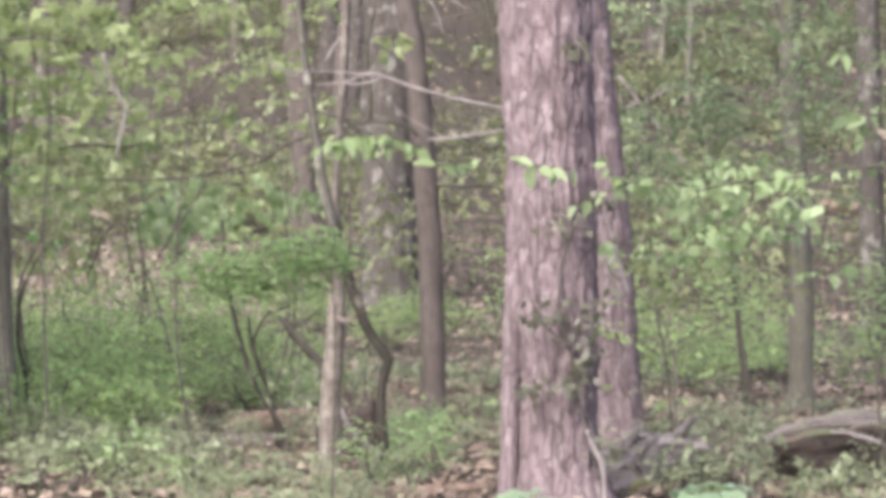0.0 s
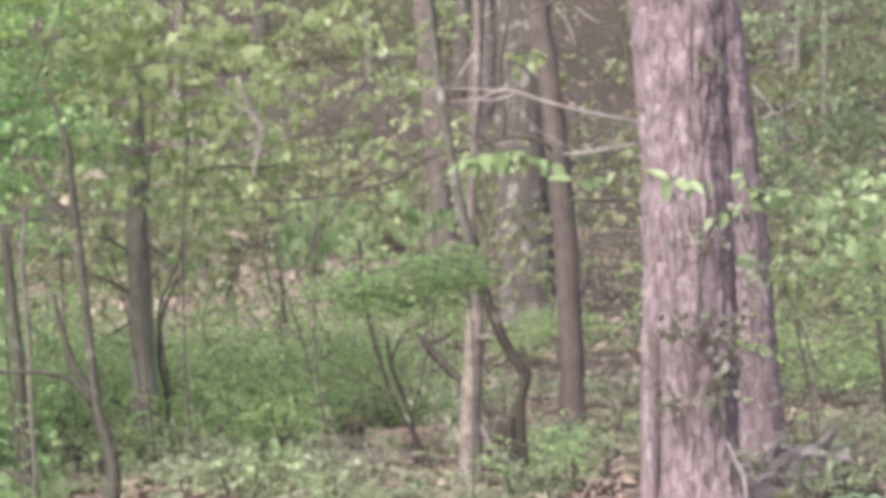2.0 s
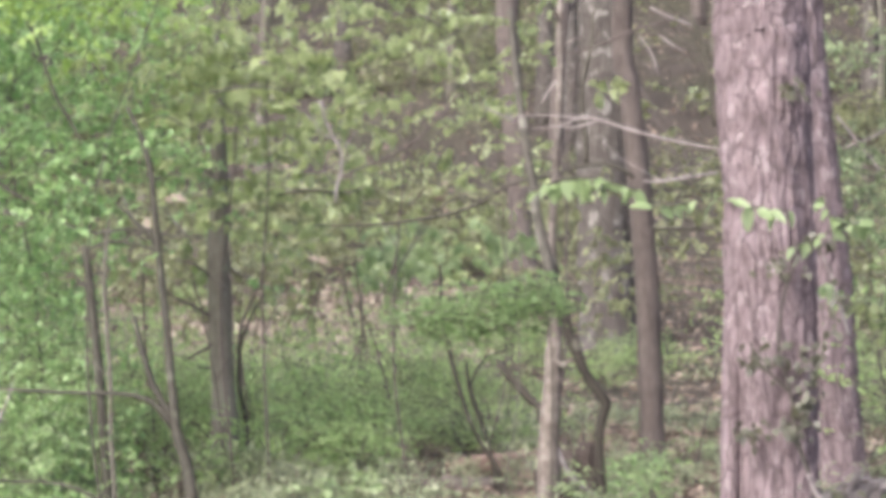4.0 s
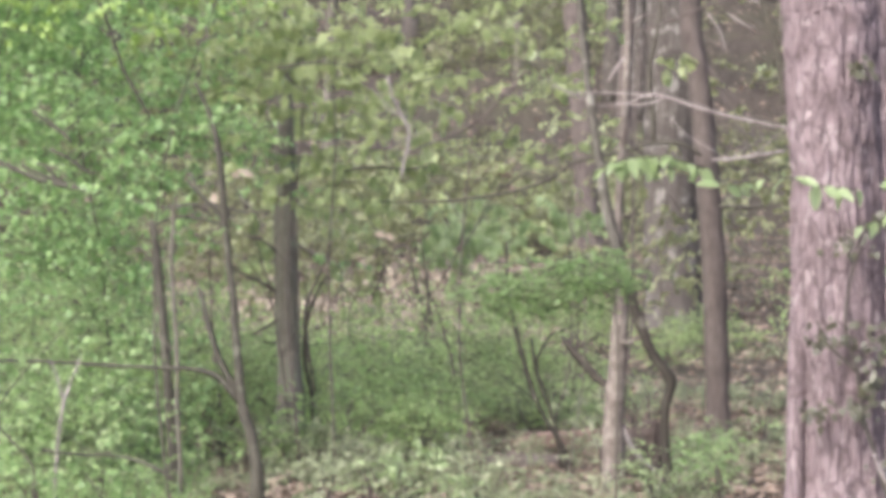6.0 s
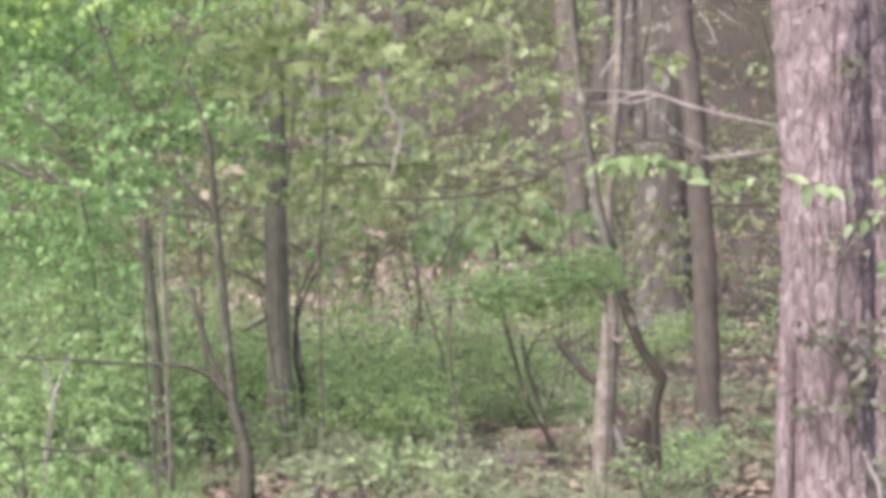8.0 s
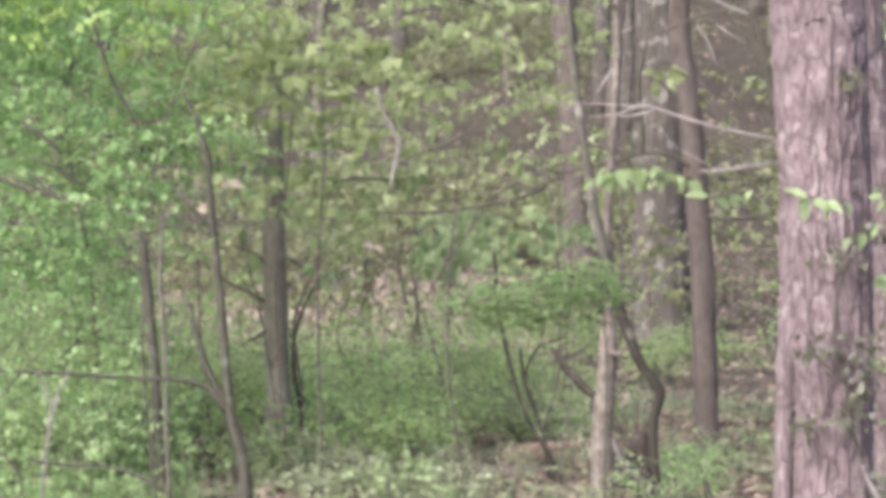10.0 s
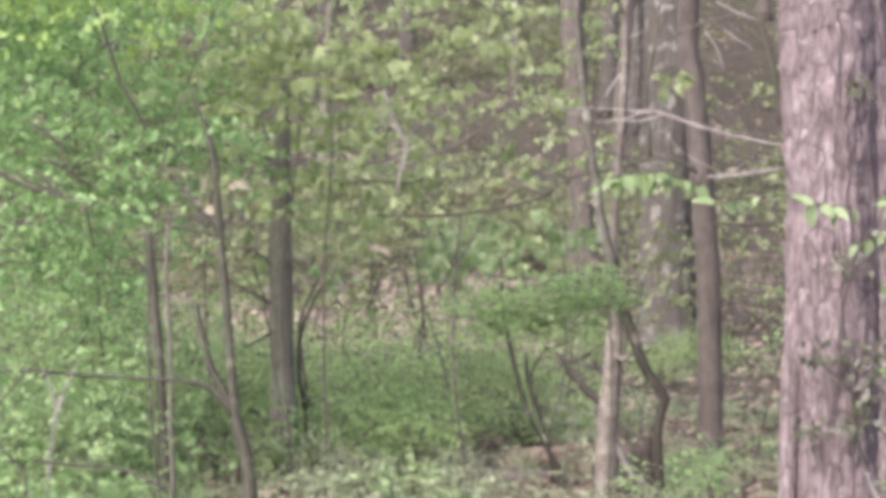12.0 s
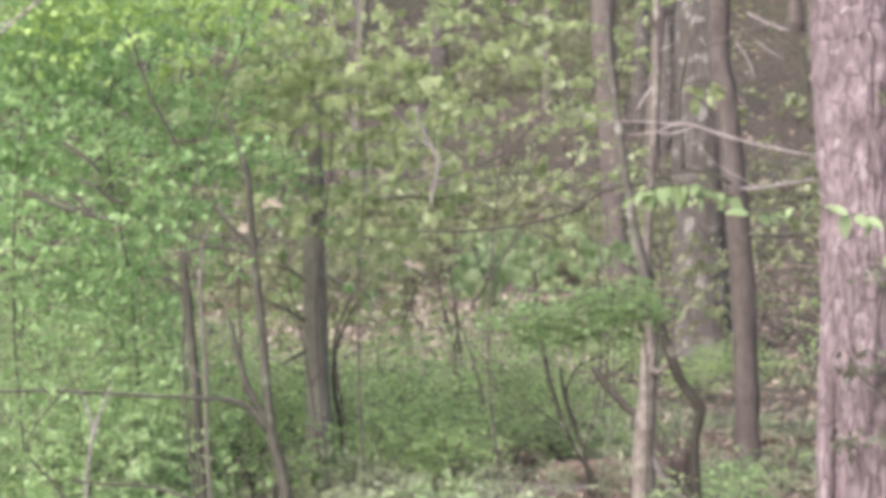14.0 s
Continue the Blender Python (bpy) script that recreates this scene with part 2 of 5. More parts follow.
def bark_material(name, dark, mid, light, scale=1.0, patches=None, stretch=0.18, bump=0.6, plates=None):
    m, nt, nodes, links, bsdf = material(name)
    tex, mp = nodes.new("ShaderNodeTexCoord"), nodes.new("ShaderNodeMapping")
    mp.inputs["Scale"].default_value = (1, 1, stretch)
    links.new(tex.outputs["Object"], mp.inputs["Vector"])
    fine, wide = nodes.new("ShaderNodeTexNoise"), nodes.new("ShaderNodeTexNoise")
    fine.inputs["Scale"].default_value, fine.inputs["Detail"].default_value, fine.inputs["Roughness"].default_value = 38 * scale, 8, 0.65
    wide.inputs["Scale"].default_value, wide.inputs["Detail"].default_value = 5 * scale, 4
    links.new(mp.outputs[0], fine.inputs["Vector"])
    links.new(tex.outputs["Object"], wide.inputs["Vector"])
    mx = nodes.new("ShaderNodeMix")
    mx.inputs["Factor"].default_value = 0.4
    links.new(fine.outputs["Fac"], mx.inputs[2])
    links.new(wide.outputs["Fac"], mx.inputs[3])
    r = ramp(nodes, [(0.34, dark), (0.5, mid), (0.66, light)])
    links.new(mx.outputs[0], r.inputs["Fac"])
    col = r.outputs["Color"]
    if patches:
        spot = nodes.new("ShaderNodeTexNoise")
        spot.inputs["Scale"].default_value, spot.inputs["Detail"].default_value = patches[1], 6
        links.new(tex.outputs["Object"], spot.inputs["Vector"])
        pr = ramp(nodes, [(patches[2], (0, 0, 0)), (patches[2] + 0.07, (1, 1, 1))])
        links.new(spot.outputs["Fac"], pr.inputs["Fac"])
        pm = nodes.new("ShaderNodeMix")
        pm.data_type = "RGBA"
        links.new(pr.outputs["Color"], pm.inputs[0])
        links.new(col, pm.inputs[6])
        pm.inputs[7].default_value = (*patches[0], 1)
        col = pm.outputs[2]
    if plates:
        wm, vo = nodes.new("ShaderNodeMapping"), nodes.new("ShaderNodeTexVoronoi")
        wm.inputs["Scale"].default_value = (1, 1, 0.24)
        vo.feature = "DISTANCE_TO_EDGE"
        vo.inputs["Scale"].default_value = plates
        sh = nodes.new("ShaderNodeMix")
        sh.data_type = "VECTOR"
        sh.inputs["Factor"].default_value = 0.09
        links.new(tex.outputs["Object"], wm.inputs["Vector"])
        links.new(wm.outputs[0], sh.inputs[4])
        links.new(wide.outputs["Color"], sh.inputs[5])
        links.new(sh.outputs[1], vo.inputs["Vector"])
        cr = ramp(nodes, [(0.01, (1, 1, 1)), (0.09, (0, 0, 0))])
        links.new(vo.outputs["Distance"], cr.inputs["Fac"])
        cut = nodes.new("ShaderNodeMix")
        cut.data_type = "RGBA"
        links.new(cr.outputs["Color"], cut.inputs[0])
        links.new(col, cut.inputs[6])
        cut.inputs[7].default_value = (*dark, 1)
        col = cut.outputs[2]
    links.new(col, bsdf.inputs["Base Color"])
    bsdf.inputs["Roughness"].default_value = 0.9
    bsdf.inputs["Specular IOR Level"].default_value = 0.2
    bp = nodes.new("ShaderNodeBump")
    bp.inputs["Strength"].default_value, bp.inputs["Distance"].default_value = bump, 0.02
    links.new(fine.outputs["Fac"], bp.inputs["Height"])
    links.new(bp.outputs["Normal"], bsdf.inputs["Normal"])
    return m


OAK = bark_material("grey_pink_bark", (0.085, 0.065, 0.068), (0.154, 0.118, 0.126), (0.217, 0.173, 0.185), 1.0, ((0.233, 0.190, 0.199), 9.0, 0.57), 0.3, 0.9, 17)
KNEE = bark_material("olive_brown_bark", (0.022, 0.019, 0.016), (0.033, 0.029, 0.024), (0.050, 0.045, 0.037), 1.6, ((0.098, 0.090, 0.075), 6.0, 0.62))
GREYSTEM = bark_material("weathered_stem_bark", (0.037, 0.034, 0.027), (0.056, 0.052, 0.042), (0.082, 0.077, 0.064), 1.6, ((0.112, 0.112, 0.088), 7.0, 0.6))
LICHEN = bark_material("lichen_grey_bark", (0.05, 0.045, 0.038), (0.08, 0.073, 0.063), (0.12, 0.112, 0.098), 1.6, ((0.21, 0.2, 0.175), 5.0, 0.55))
BROWN = bark_material("brown_bark", (0.052, 0.042, 0.039), (0.083, 0.068, 0.063), (0.117, 0.099, 0.092), 1.2)
GREY = bark_material("grey_green_bark", (0.062, 0.056, 0.047), (0.1, 0.092, 0.076), (0.145, 0.135, 0.112), 1.2, ((0.12, 0.13, 0.07), 4.0, 0.58))
PATCHY = bark_material("lichen_spotted_bark", (0.044, 0.038, 0.034), (0.065, 0.057, 0.052), (0.092, 0.082, 0.075), 0.8, ((0.151, 0.141, 0.130), 4.6, 0.55), 0.4, 0.6, 9)
BIRCH = bark_material("pale_peeling_bark", (0.062, 0.051, 0.046), (0.120, 0.102, 0.091), (0.254, 0.223, 0.202), 1.4, ((0.089, 0.072, 0.064), 5.0, 0.56), 0.3)
DARK = bark_material("dark_twig_bark", (0.046, 0.042, 0.034), (0.066, 0.06, 0.049), (0.092, 0.085, 0.07), 2.0)
TWIG = bark_material("grey_brown_twig_bark", (0.042, 0.037, 0.03), (0.062, 0.055, 0.045), (0.09, 0.08, 0.065), 2.0)
MOSSY = bark_material("mossy_dark_bark", (0.092, 0.083, 0.069), (0.143, 0.130, 0.108), (0.200, 0.186, 0.157), 1.6, ((0.178, 0.178, 0.135), 7.0, 0.58))
PALE = bark_material("weathered_pale_wood", (0.149, 0.125, 0.121), (0.227, 0.198, 0.194), (0.323, 0.290, 0.286), 2.0)
GREYROT = bark_material("grey_rotten_wood", (0.078, 0.066, 0.064), (0.148, 0.128, 0.124), (0.22, 0.196, 0.188), 1.2, ((0.17, 0.18, 0.08), 3.0, 0.58), 0.8, 0.9)
# Dark red-brown rot; on the fallen log it also paints the hollow's shade.
CORE = bark_material("red_brown_rot_and_hollow_shade", (0.032, 0.025, 0.022), (0.056, 0.044, 0.039), (0.092, 0.074, 0.067), 1.2, None, 1.0, 0.9)
ROT = bark_material("rotten_log_wood", (0.037, 0.029, 0.025), (0.078, 0.063, 0.053), (0.145, 0.12, 0.102), 1.0, ((0.085, 0.085, 0.055), 3.0, 0.64), 1.0, 0.8)
REDLOG = bark_material("reddish_decayed_wood", (0.111, 0.075, 0.06), (0.187, 0.134, 0.109), (0.281, 0.212, 0.174), 1.4, None, 1.0)

# Pale last stops in maple, green, herb and grass ramps paint leaf highlights.
LEAF_MAPLE = leaf_material("young_maple_leaf", [(0.22, (0.213, 0.251, 0.114)), (0.5, (0.272, 0.316, 0.149)), (0.68, (0.336, 0.382, 0.202)), (0.8, (0.458, 0.501, 0.328))], 0.58)
LEAF_BRIGHT = leaf_material("fresh_bright_leaf", [(0.2, (0.2, 0.268, 0.122)), (0.5, (0.26, 0.33, 0.165)), (0.8, (0.36, 0.425, 0.255))], 0.5)
LEAF_GREEN = leaf_material("saturated_green_leaf", [(0.25, (0.201, 0.318, 0.133)), (0.5, (0.249, 0.373, 0.156)), (0.7, (0.307, 0.424, 0.180)), (0.82, (0.382, 0.488, 0.244))], 0.55)
LEAF_SHRUB = leaf_material("shrub_leaf", [(0.2, (0.243, 0.335, 0.140)), (0.5, (0.302, 0.403, 0.171)), (0.8, (0.372, 0.471, 0.212))], 0.62)
LEAF_DARK = leaf_material("shaded_bough_leaf", [(0.25, (0.165, 0.246, 0.104)), (0.5, (0.198, 0.287, 0.122)), (0.8, (0.239, 0.329, 0.148))], 0.62)
LEAF_OLIVE = leaf_material("hillside_leaf", [(0.25, (0.125, 0.135, 0.07)), (0.5, (0.162, 0.175, 0.088)), (0.78, (0.212, 0.222, 0.115))], 0.45)
LEAF_DUSK = leaf_material("dull_green_leaf", [(0.2, (0.115, 0.15, 0.078)), (0.5, (0.15, 0.19, 0.098)), (0.8, (0.2, 0.24, 0.13))], 0.5)
LEAF_HERB = leaf_material("herb_leaf", [(0.25, (0.168, 0.194, 0.111)), (0.5, (0.224, 0.253, 0.150)), (0.72, (0.326, 0.351, 0.238))], 0.5)
LEAF_PALE = leaf_material("pale_mint_leaf", [(0.2, (0.17, 0.23, 0.14)), (0.5, (0.205, 0.268, 0.17)), (0.8, (0.245, 0.31, 0.205))], 0.35)
# Lime leaf for the tree tops: the sunlight is put into the colour.
LEAF_LIME = leaf_material("painted_sun_lime_leaf", [(0.2, (0.23, 0.327, 0.091)), (0.5, (0.275, 0.38, 0.114)), (0.8, (0.329, 0.433, 0.144))], 0.5)
# Vine olive kept dark to stand for shadow smudges and moss on the trunk.
LEAF_VINE = leaf_material("dark_patch_vine_leaf", [(0.25, (0.040, 0.038, 0.025)), (0.5, (0.062, 0.061, 0.037)), (0.8, (0.105, 0.104, 0.065))], 0.25)
LEAF_GRASS = leaf_material("grass_blade", [(0.25, (0.182, 0.276, 0.120)), (0.5, (0.250, 0.359, 0.154)), (0.7, (0.312, 0.411, 0.190)), (0.82, (0.396, 0.469, 0.260))], 0.55)
LITTER = leaf_material("dead_leaf", [(0.2, (0.140, 0.104, 0.082)), (0.5, (0.194, 0.147, 0.117)), (0.74, (0.254, 0.195, 0.158)), (0.95, (0.324, 0.256, 0.210))], 0.12, 0.7, 0.3)

# Paler copy of dead_leaf; the bank's stronger light is put into its colour.
BANK_BRIGHT = leaf_material("brightened_bank_leaf", [(0.2, (0.15, 0.12, 0.092)), (0.5, (0.215, 0.177, 0.136)), (0.8, (0.285, 0.24, 0.187)), (0.97, (0.38, 0.335, 0.27))], 0.15, 0.7, 0.3)

# Withered leaf colour; also paints the sunlight on one leaf at the edge.
DEADPALE = leaf_material("pale_withered_and_sunlit_leaf", [(0.25, (0.24, 0.19, 0.15)), (0.5, (0.3, 0.25, 0.2)), (0.75, (0.37, 0.32, 0.26))], 0.25, 0.6, 0.3)


def soil():
    m, nt, nodes, links, bsdf = material("leaf_mould")
    tex = nodes.new("ShaderNodeTexCoord")
    a, b, c = (nodes.new("ShaderNodeTexNoise") for _ in range(3))
    for k, s, d in ((a, 0.25, 4), (b, 9.0, 8), (c, 45.0, 6)):
        k.inputs["Scale"].default_value, k.inputs["Detail"].default_value = s, d
        links.new(tex.outputs["Object"], k.inputs["Vector"])
    mx = nodes.new("ShaderNodeMix")
    mx.inputs["Factor"].default_value = 0.5
    links.new(b.outputs["Fac"], mx.inputs[2])
    links.new(c.outputs["Fac"], mx.inputs[3])
    r1 = ramp(nodes, [(0.36, (0.035, 0.029, 0.025)), (0.5, (0.051, 0.042, 0.036)), (0.64, (0.079, 0.067, 0.057))])
    r2 = ramp(nodes, [(0.36, (0.032, 0.030, 0.020)), (0.5, (0.051, 0.048, 0.033)), (0.64, (0.086, 0.079, 0.057))])
    links.new(mx.outputs[0], r1.inputs["Fac"])
    links.new(mx.outputs[0], r2.inputs["Fac"])
    sel = ramp(nodes, [(0.45, (0, 0, 0)), (0.6, (1, 1, 1))])
    links.new(a.outputs["Fac"], sel.inputs["Fac"])
    pm = nodes.new("ShaderNodeMix")
    pm.data_type = "RGBA"
    links.new(sel.outputs["Color"], pm.inputs[0])
    links.new(r1.outputs["Color"], pm.inputs[6])
    links.new(r2.outputs["Color"], pm.inputs[7])
    links.new(pm.outputs[2], bsdf.inputs["Base Color"])
    bsdf.inputs["Roughness"].default_value = 0.95
    bsdf.inputs["Specular IOR Level"].default_value = 0.1
    bp = nodes.new("ShaderNodeBump")
    bp.inputs["Strength"].default_value, bp.inputs["Distance"].default_value = 0.8, 0.05
    links.new(mx.outputs[0], bp.inputs["Height"])
    links.new(bp.outputs["Normal"], bsdf.inputs["Normal"])
    return m


SOIL = soil()

# ---- ground: one sheet from behind the camera over the wooded slope to the horizon ----
gx = np.concatenate([[-3000, -1200, -500, -220, -120, -70], np.arange(-40, 40.1, 0.5), [70, 120, 220, 500, 1200, 3000]])
gy = np.concatenate([[-3000, -900, -300, -100, -40, -15, 0, 6], np.arange(9, 30, 0.25), np.arange(30, 130, 0.5), [134, 140, 150, 165, 185, 220, 260, 330, 450, 600, 1200, 3000]])
GX, GY = np.meshgrid(gx, gy, indexing="ij")
gv = np.stack([GX, GY, ground_z(GX, GY)], -1).reshape(-1, 3)
gi, gj = np.meshgrid(np.arange(len(gx) - 1), np.arange(len(gy) - 1), indexing="ij")
ga = gi * len(gy) + gj
gt = np.concatenate([np.stack([ga, ga + len(gy), ga + len(gy) + 1], -1).reshape(-1, 3), np.stack([ga, ga + len(gy) + 1, ga + 1], -1).reshape(-1, 3)])
tagged(part("ground", (gv, gt), SOIL, smooth=True), "brown leaf-covered woodland floor rising to a slope", "ground", kind="structure")


# ---- trees ----
def upper_crown(path, r0, limbs, clumps, spread, leaf, low):
    """Limbs and sparse spring leaves for the upper part of a tall trunk."""
    q = spline(path, 0.3)
    q = q[q[:, 2] > low]
    woods, pts = [], []
    for i in range(limbs):
        s = q[min(len(q) - 1, int((0.1 + 0.88 * (i + r0.random() * 0.5) / limbs) * len(q)))]
        az = i * 2.4 + r0.normal(0, 0.4)
        ln = spread * r0.uniform(0.6, 1.1) * (1.15 - 0.6 * i / limbs)
        e = s[:3] + np.array([np.cos(az) * ln, np.sin(az) * ln, ln * r0.uniform(0.35, 0.9)])
        mid = (s[:3] + e) / 2 + r0.normal(0, 0.08 * ln, 3)
        rr = s[3] * r0.uniform(0.3, 0.45)
        woods.append(tube([(*s[:3], rr), (*mid, rr * 0.7), (*e, rr * 0.25)], 6, 0.4, 0.08, i))
        for k in range(clumps):
            pts.append(s[:3] + (e - s[:3]) * r0.uniform(0.35, 1.1) + r0.normal(0, 0.16 * spread, 3))
    tw, lv = sprays(np.array(pts), r0, 0.9, 10, leaf, 0.2, DIAMOND)
    return joined(woods), tw, lv


def tree(label, trunk, bark, top, seed, sides=20, ridges=0.0, limbs=(), crown=(8, 10, 2.2, 0.12), leaf=None, low=4.0, group="", knots=0.02, step=0.1):
    r0 = np.random.default_rng(seed)
    p = rooted(trunk)
    ob = thing("tree", p[0][:3], label, "tree", group)
    full = raised(p, top, 0.3, seed)
    part("trunk", tube(full, sides, step, 0.06, seed, ridges, knots), bark, ob, smooth=True)
    for k, lp in enumerate(limbs):
        part("limb", tube(lp, 8, 0.06, 0.12, seed + k, 0, 0.006), bark, ob, smooth=True)
    wood, tw, lv = upper_crown(full, r0, *crown, low)
    tagged(part("branches", joined([wood, tw]), bark, ob), kind="stuff")
    tagged(part("crown", lv, leaf or LEAF_MAPLE, ob, "sparse young spring leaves"), kind="stuff")
    return ob


tree("broad mature tree with deeply furrowed pinkish-grey bark", [(1.796, 13.9, -0.014, 0.285), (1.779, 13.9, 0.326, 0.253), (1.757, 13.9, 0.972, 0.25), (1.735, 13.9, 1.618, 0.253), (1.716, 13.9, 2.263, 0.258), (1.691, 13.9, 2.907, 0.261), (1.676, 13.9, 3.1, 0.261)], OAK, 15, 1, 220, 0.019, ([(1.482, 13.82, -0.085, 0.07), (1.498, 13.82, 0.333, 0.057), (1.504, 13.82, 0.718, 0.057), (1.52, 13.82, 1.103, 0.064), (1.545, 13.82, 1.488, 0.077), (1.587, 13.82, 1.873, 0.083), (1.635, 13.82, 2.258, 0.064)],), (12, 20, 3.0, 0.11), None, 4.5, "", 0.0, 0.03)
tree("second furrowed tree standing close behind the broad one", [(2.813, 18.4, -0.086, 0.208), (2.792, 18.4, 0.342, 0.199), (2.731, 18.4, 1.285, 0.195), (2.655, 18.4, 2.054, 0.195), (2.56, 18.4, 2.908, 0.195), (2.503, 18.4, 3.505, 0.195)], OAK, 14, 2, 130, 0.018, (), (9, 10, 2.6, 0.11), None, 5.0, "", 0.0, 0.04)
tree("slender straight brown tree with smooth bark", [(1.544, 19.9, -0.018, 0.11), (1.531, 19.9, 0.327, 0.101), (1.508, 19.9, 0.88, 0.099), (1.484, 19.9, 1.524, 0.101), (1.442, 19.9, 2.076, 0.101), (1.401, 19.9, 2.535, 0.096), (1.346, 19.9, 3.04, 0.092), (1.282, 19.9, 3.544, 0.087)], BROWN, 11, 3, 24, 0.004, (), (7, 8, 1.6, 0.1), None, 5.0)
tree("thick lichen-spotted tree further back in the wood", [(2.274, 38, 0.002, 0.657), (2.252, 38, 0.485, 0.508), (2.218, 38, 1.363, 0.438), (2.182, 38, 2.503, 0.416), (2.162, 38, 3.818, 0.403), (2.184, 38, 5.396, 0.403)], PATCHY, 20, 4, 60, 0.02, (), (10, 11, 3.5, 0.13), None, 8.0)
tree("brown tree standing at the foot of the slope", [(1.306, 55, 1.393, 0.393), (1.275, 55, 2.127, 0.292), (1.195, 55, 4.152, 0.285), (1.069, 55, 5.669, 0.266), (0.956, 55, 7.058, 0.266)], BROWN, 20, 5, 26, 0.01, (), (9, 10, 3.4, 0.13), None, 9.0)
tree("slim grey tree beside the fallen log", [(4.951, 21.5, -0.04, 0.149), (4.938, 21.5, 0.186, 0.117), (4.927, 21.5, 0.841, 0.112), (4.905, 21.5, 1.496, 0.109), (4.868, 21.5, 2.049, 0.104), (4.832, 21.5, 2.652, 0.099), (4.804, 21.5, 3.355, 0.099), (4.789, 21.5, 3.807, 0.094)], GREY, 12, 6, 24, 0.003, (), (7, 12, 1.8, 0.1), None, 5.2)
tree("pale grey tree at the edge of the wood", [(7.783, 30, 1.181, 0.173), (7.742, 30, 2.377, 0.152), (7.709, 30, 3.432, 0.145), (7.682, 30, 4.697, 0.138)], PATCHY, 15, 7, 24, 0.008, (), (8, 12, 2.4, 0.11), None, 6.5)
tree("straight young tree with dark greenish bark", [(-1.825, 18.8, 0.069, 0.104), (-1.836, 18.8, 0.59, 0.095), (-1.861, 18.8, 1.024, 0.091), (-1.881, 18.8, 1.546, 0.091), (-1.889, 18.8, 2.068, 0.082), (-1.901, 18.8, 2.635, 0.074), (-1.922, 18.8, 3.288, 0.069), (-1.939, 18.8, 3.855, 0.065)], MOSSY, 10, 8, 24, 0.003, ([(-1.895, 18.8, 1.677, 0.017), (-1.689, 18.8, 1.547, 0.017), (-1.514, 18.8, 1.461, 0.011)],), (7, 8, 1.6, 0.1), None, 5.0)

# smaller stems
def sapling(label, paths, bark, seed, leaf_masses=(), n=0, leaf=None, size=0.07, twig=0.45, shape=OVAL, count=9, name="sapling", category="sapling", root=True, gap=0.45):
    r0 = np.random.default_rng(seed)
    p0 = rooted(paths[0], 1.2) if root else paths[0]
    ob = thing(name, p0[0][:3], label, category)
    part("stem", tube(p0, 10, 0.05, 0.14, seed, 0, 0.01), bark, ob, smooth=True)
    for k, lp in enumerate(paths[1:]):
        part("branch", tube(lp, 6, 0.05, 0.16, seed + k + 1, 0, 0.004), bark, ob, smooth=True)
    if len(paths) == 1:
        q = spline(p0, 0.05)
        for k in range(5):
            s = q[int(r0.uniform(0.3, 0.95) * (len(q) - 1))]
            a, ln = r0.uniform(0, 6.28), r0.uniform(0.15, 0.45)
            e = s[:3] + np.array([math.cos(a) * ln, math.sin(a) * ln, ln * r0.uniform(0.1, 0.9)])
            part("branch", tube([(*s[:3], s[3] * 0.4), (*((s[:3] + e) / 2 + r0.normal(0, 0.03, 3)), s[3] * 0.25), (*e, 0.0015)], 5, 0.05, 0.1, k), bark, ob)
    if n:
        c = in_masses(leaf_masses, n, r0, gap)
        tw, lv = sprays(c, r0, twig, count, size, 0.3, shape)
        tagged(part("twig_spray", tw, bark, ob), kind="stuff")
        tagged(part("foliage", lv, leaf, ob), kind="stuff")
    return ob


sapling("dead pale-barked stem with peeling patches", [[(0.556, 15.8, -0.033, 0.076), (0.553, 15.8, 0.113, 0.074), (0.547, 15.8, 0.313, 0.071), (0.553, 15.8, 0.531, 0.067), (0.562, 15.8, 0.749, 0.064), (0.578, 15.8, 0.968, 0.058), (0.583, 15.8, 1.186, 0.05), (0.578, 15.8, 1.404, 0.04), (0.57, 15.8, 1.659, 0.033), (0.572, 15.8, 1.877, 0.029), (0.583, 15.8, 2.095, 0.027), (0.599, 15.8, 2.35, 0.027), (0.611, 15.8, 2.569, 0.025), (0.62, 15.8, 2.86, 0.024), (0.621, 15.8, 3.151, 0.023), (0.622, 15.8, 3.406, 0.022)]], BIRCH, 20, name="dead_tree", category="tree")
bent = sapling("crooked olive-brown sapling bent like a knee, lichen-grey above", [[(0.897, 15.5, -0.074, 0.03), (0.884, 15.5, 0.177, 0.03), (0.864, 15.5, 0.374, 0.03), (0.856, 15.5, 0.518, 0.032), (0.862, 15.5, 0.625, 0.034), (0.897, 15.5, 0.744, 0.036), (0.886, 15.5, 0.79, 0.038), (0.831, 15.5, 0.869, 0.036), (0.763, 15.5, 0.965, 0.036), (0.689, 15.5, 1.158, 0.036), (0.603, 15.5, 1.4, 0.036), (0.56, 15.5, 1.54, 0.03)], [(0.575, 15.5, 1.49, 0.03), (0.533, 15.5, 1.657, 0.034), (0.474, 15.5, 1.907, 0.032), (0.428, 15.5, 2.192, 0.03), (0.391, 15.5, 2.406, 0.027), (0.353, 15.5, 2.674, 0.025), (0.318, 15.5, 2.977, 0.023), (0.294, 15.5, 3.263, 0.021)]], KNEE, 21)
[c for c in bent.children if c.name.startswith("branch")][0].data.materials[0] = LICHEN
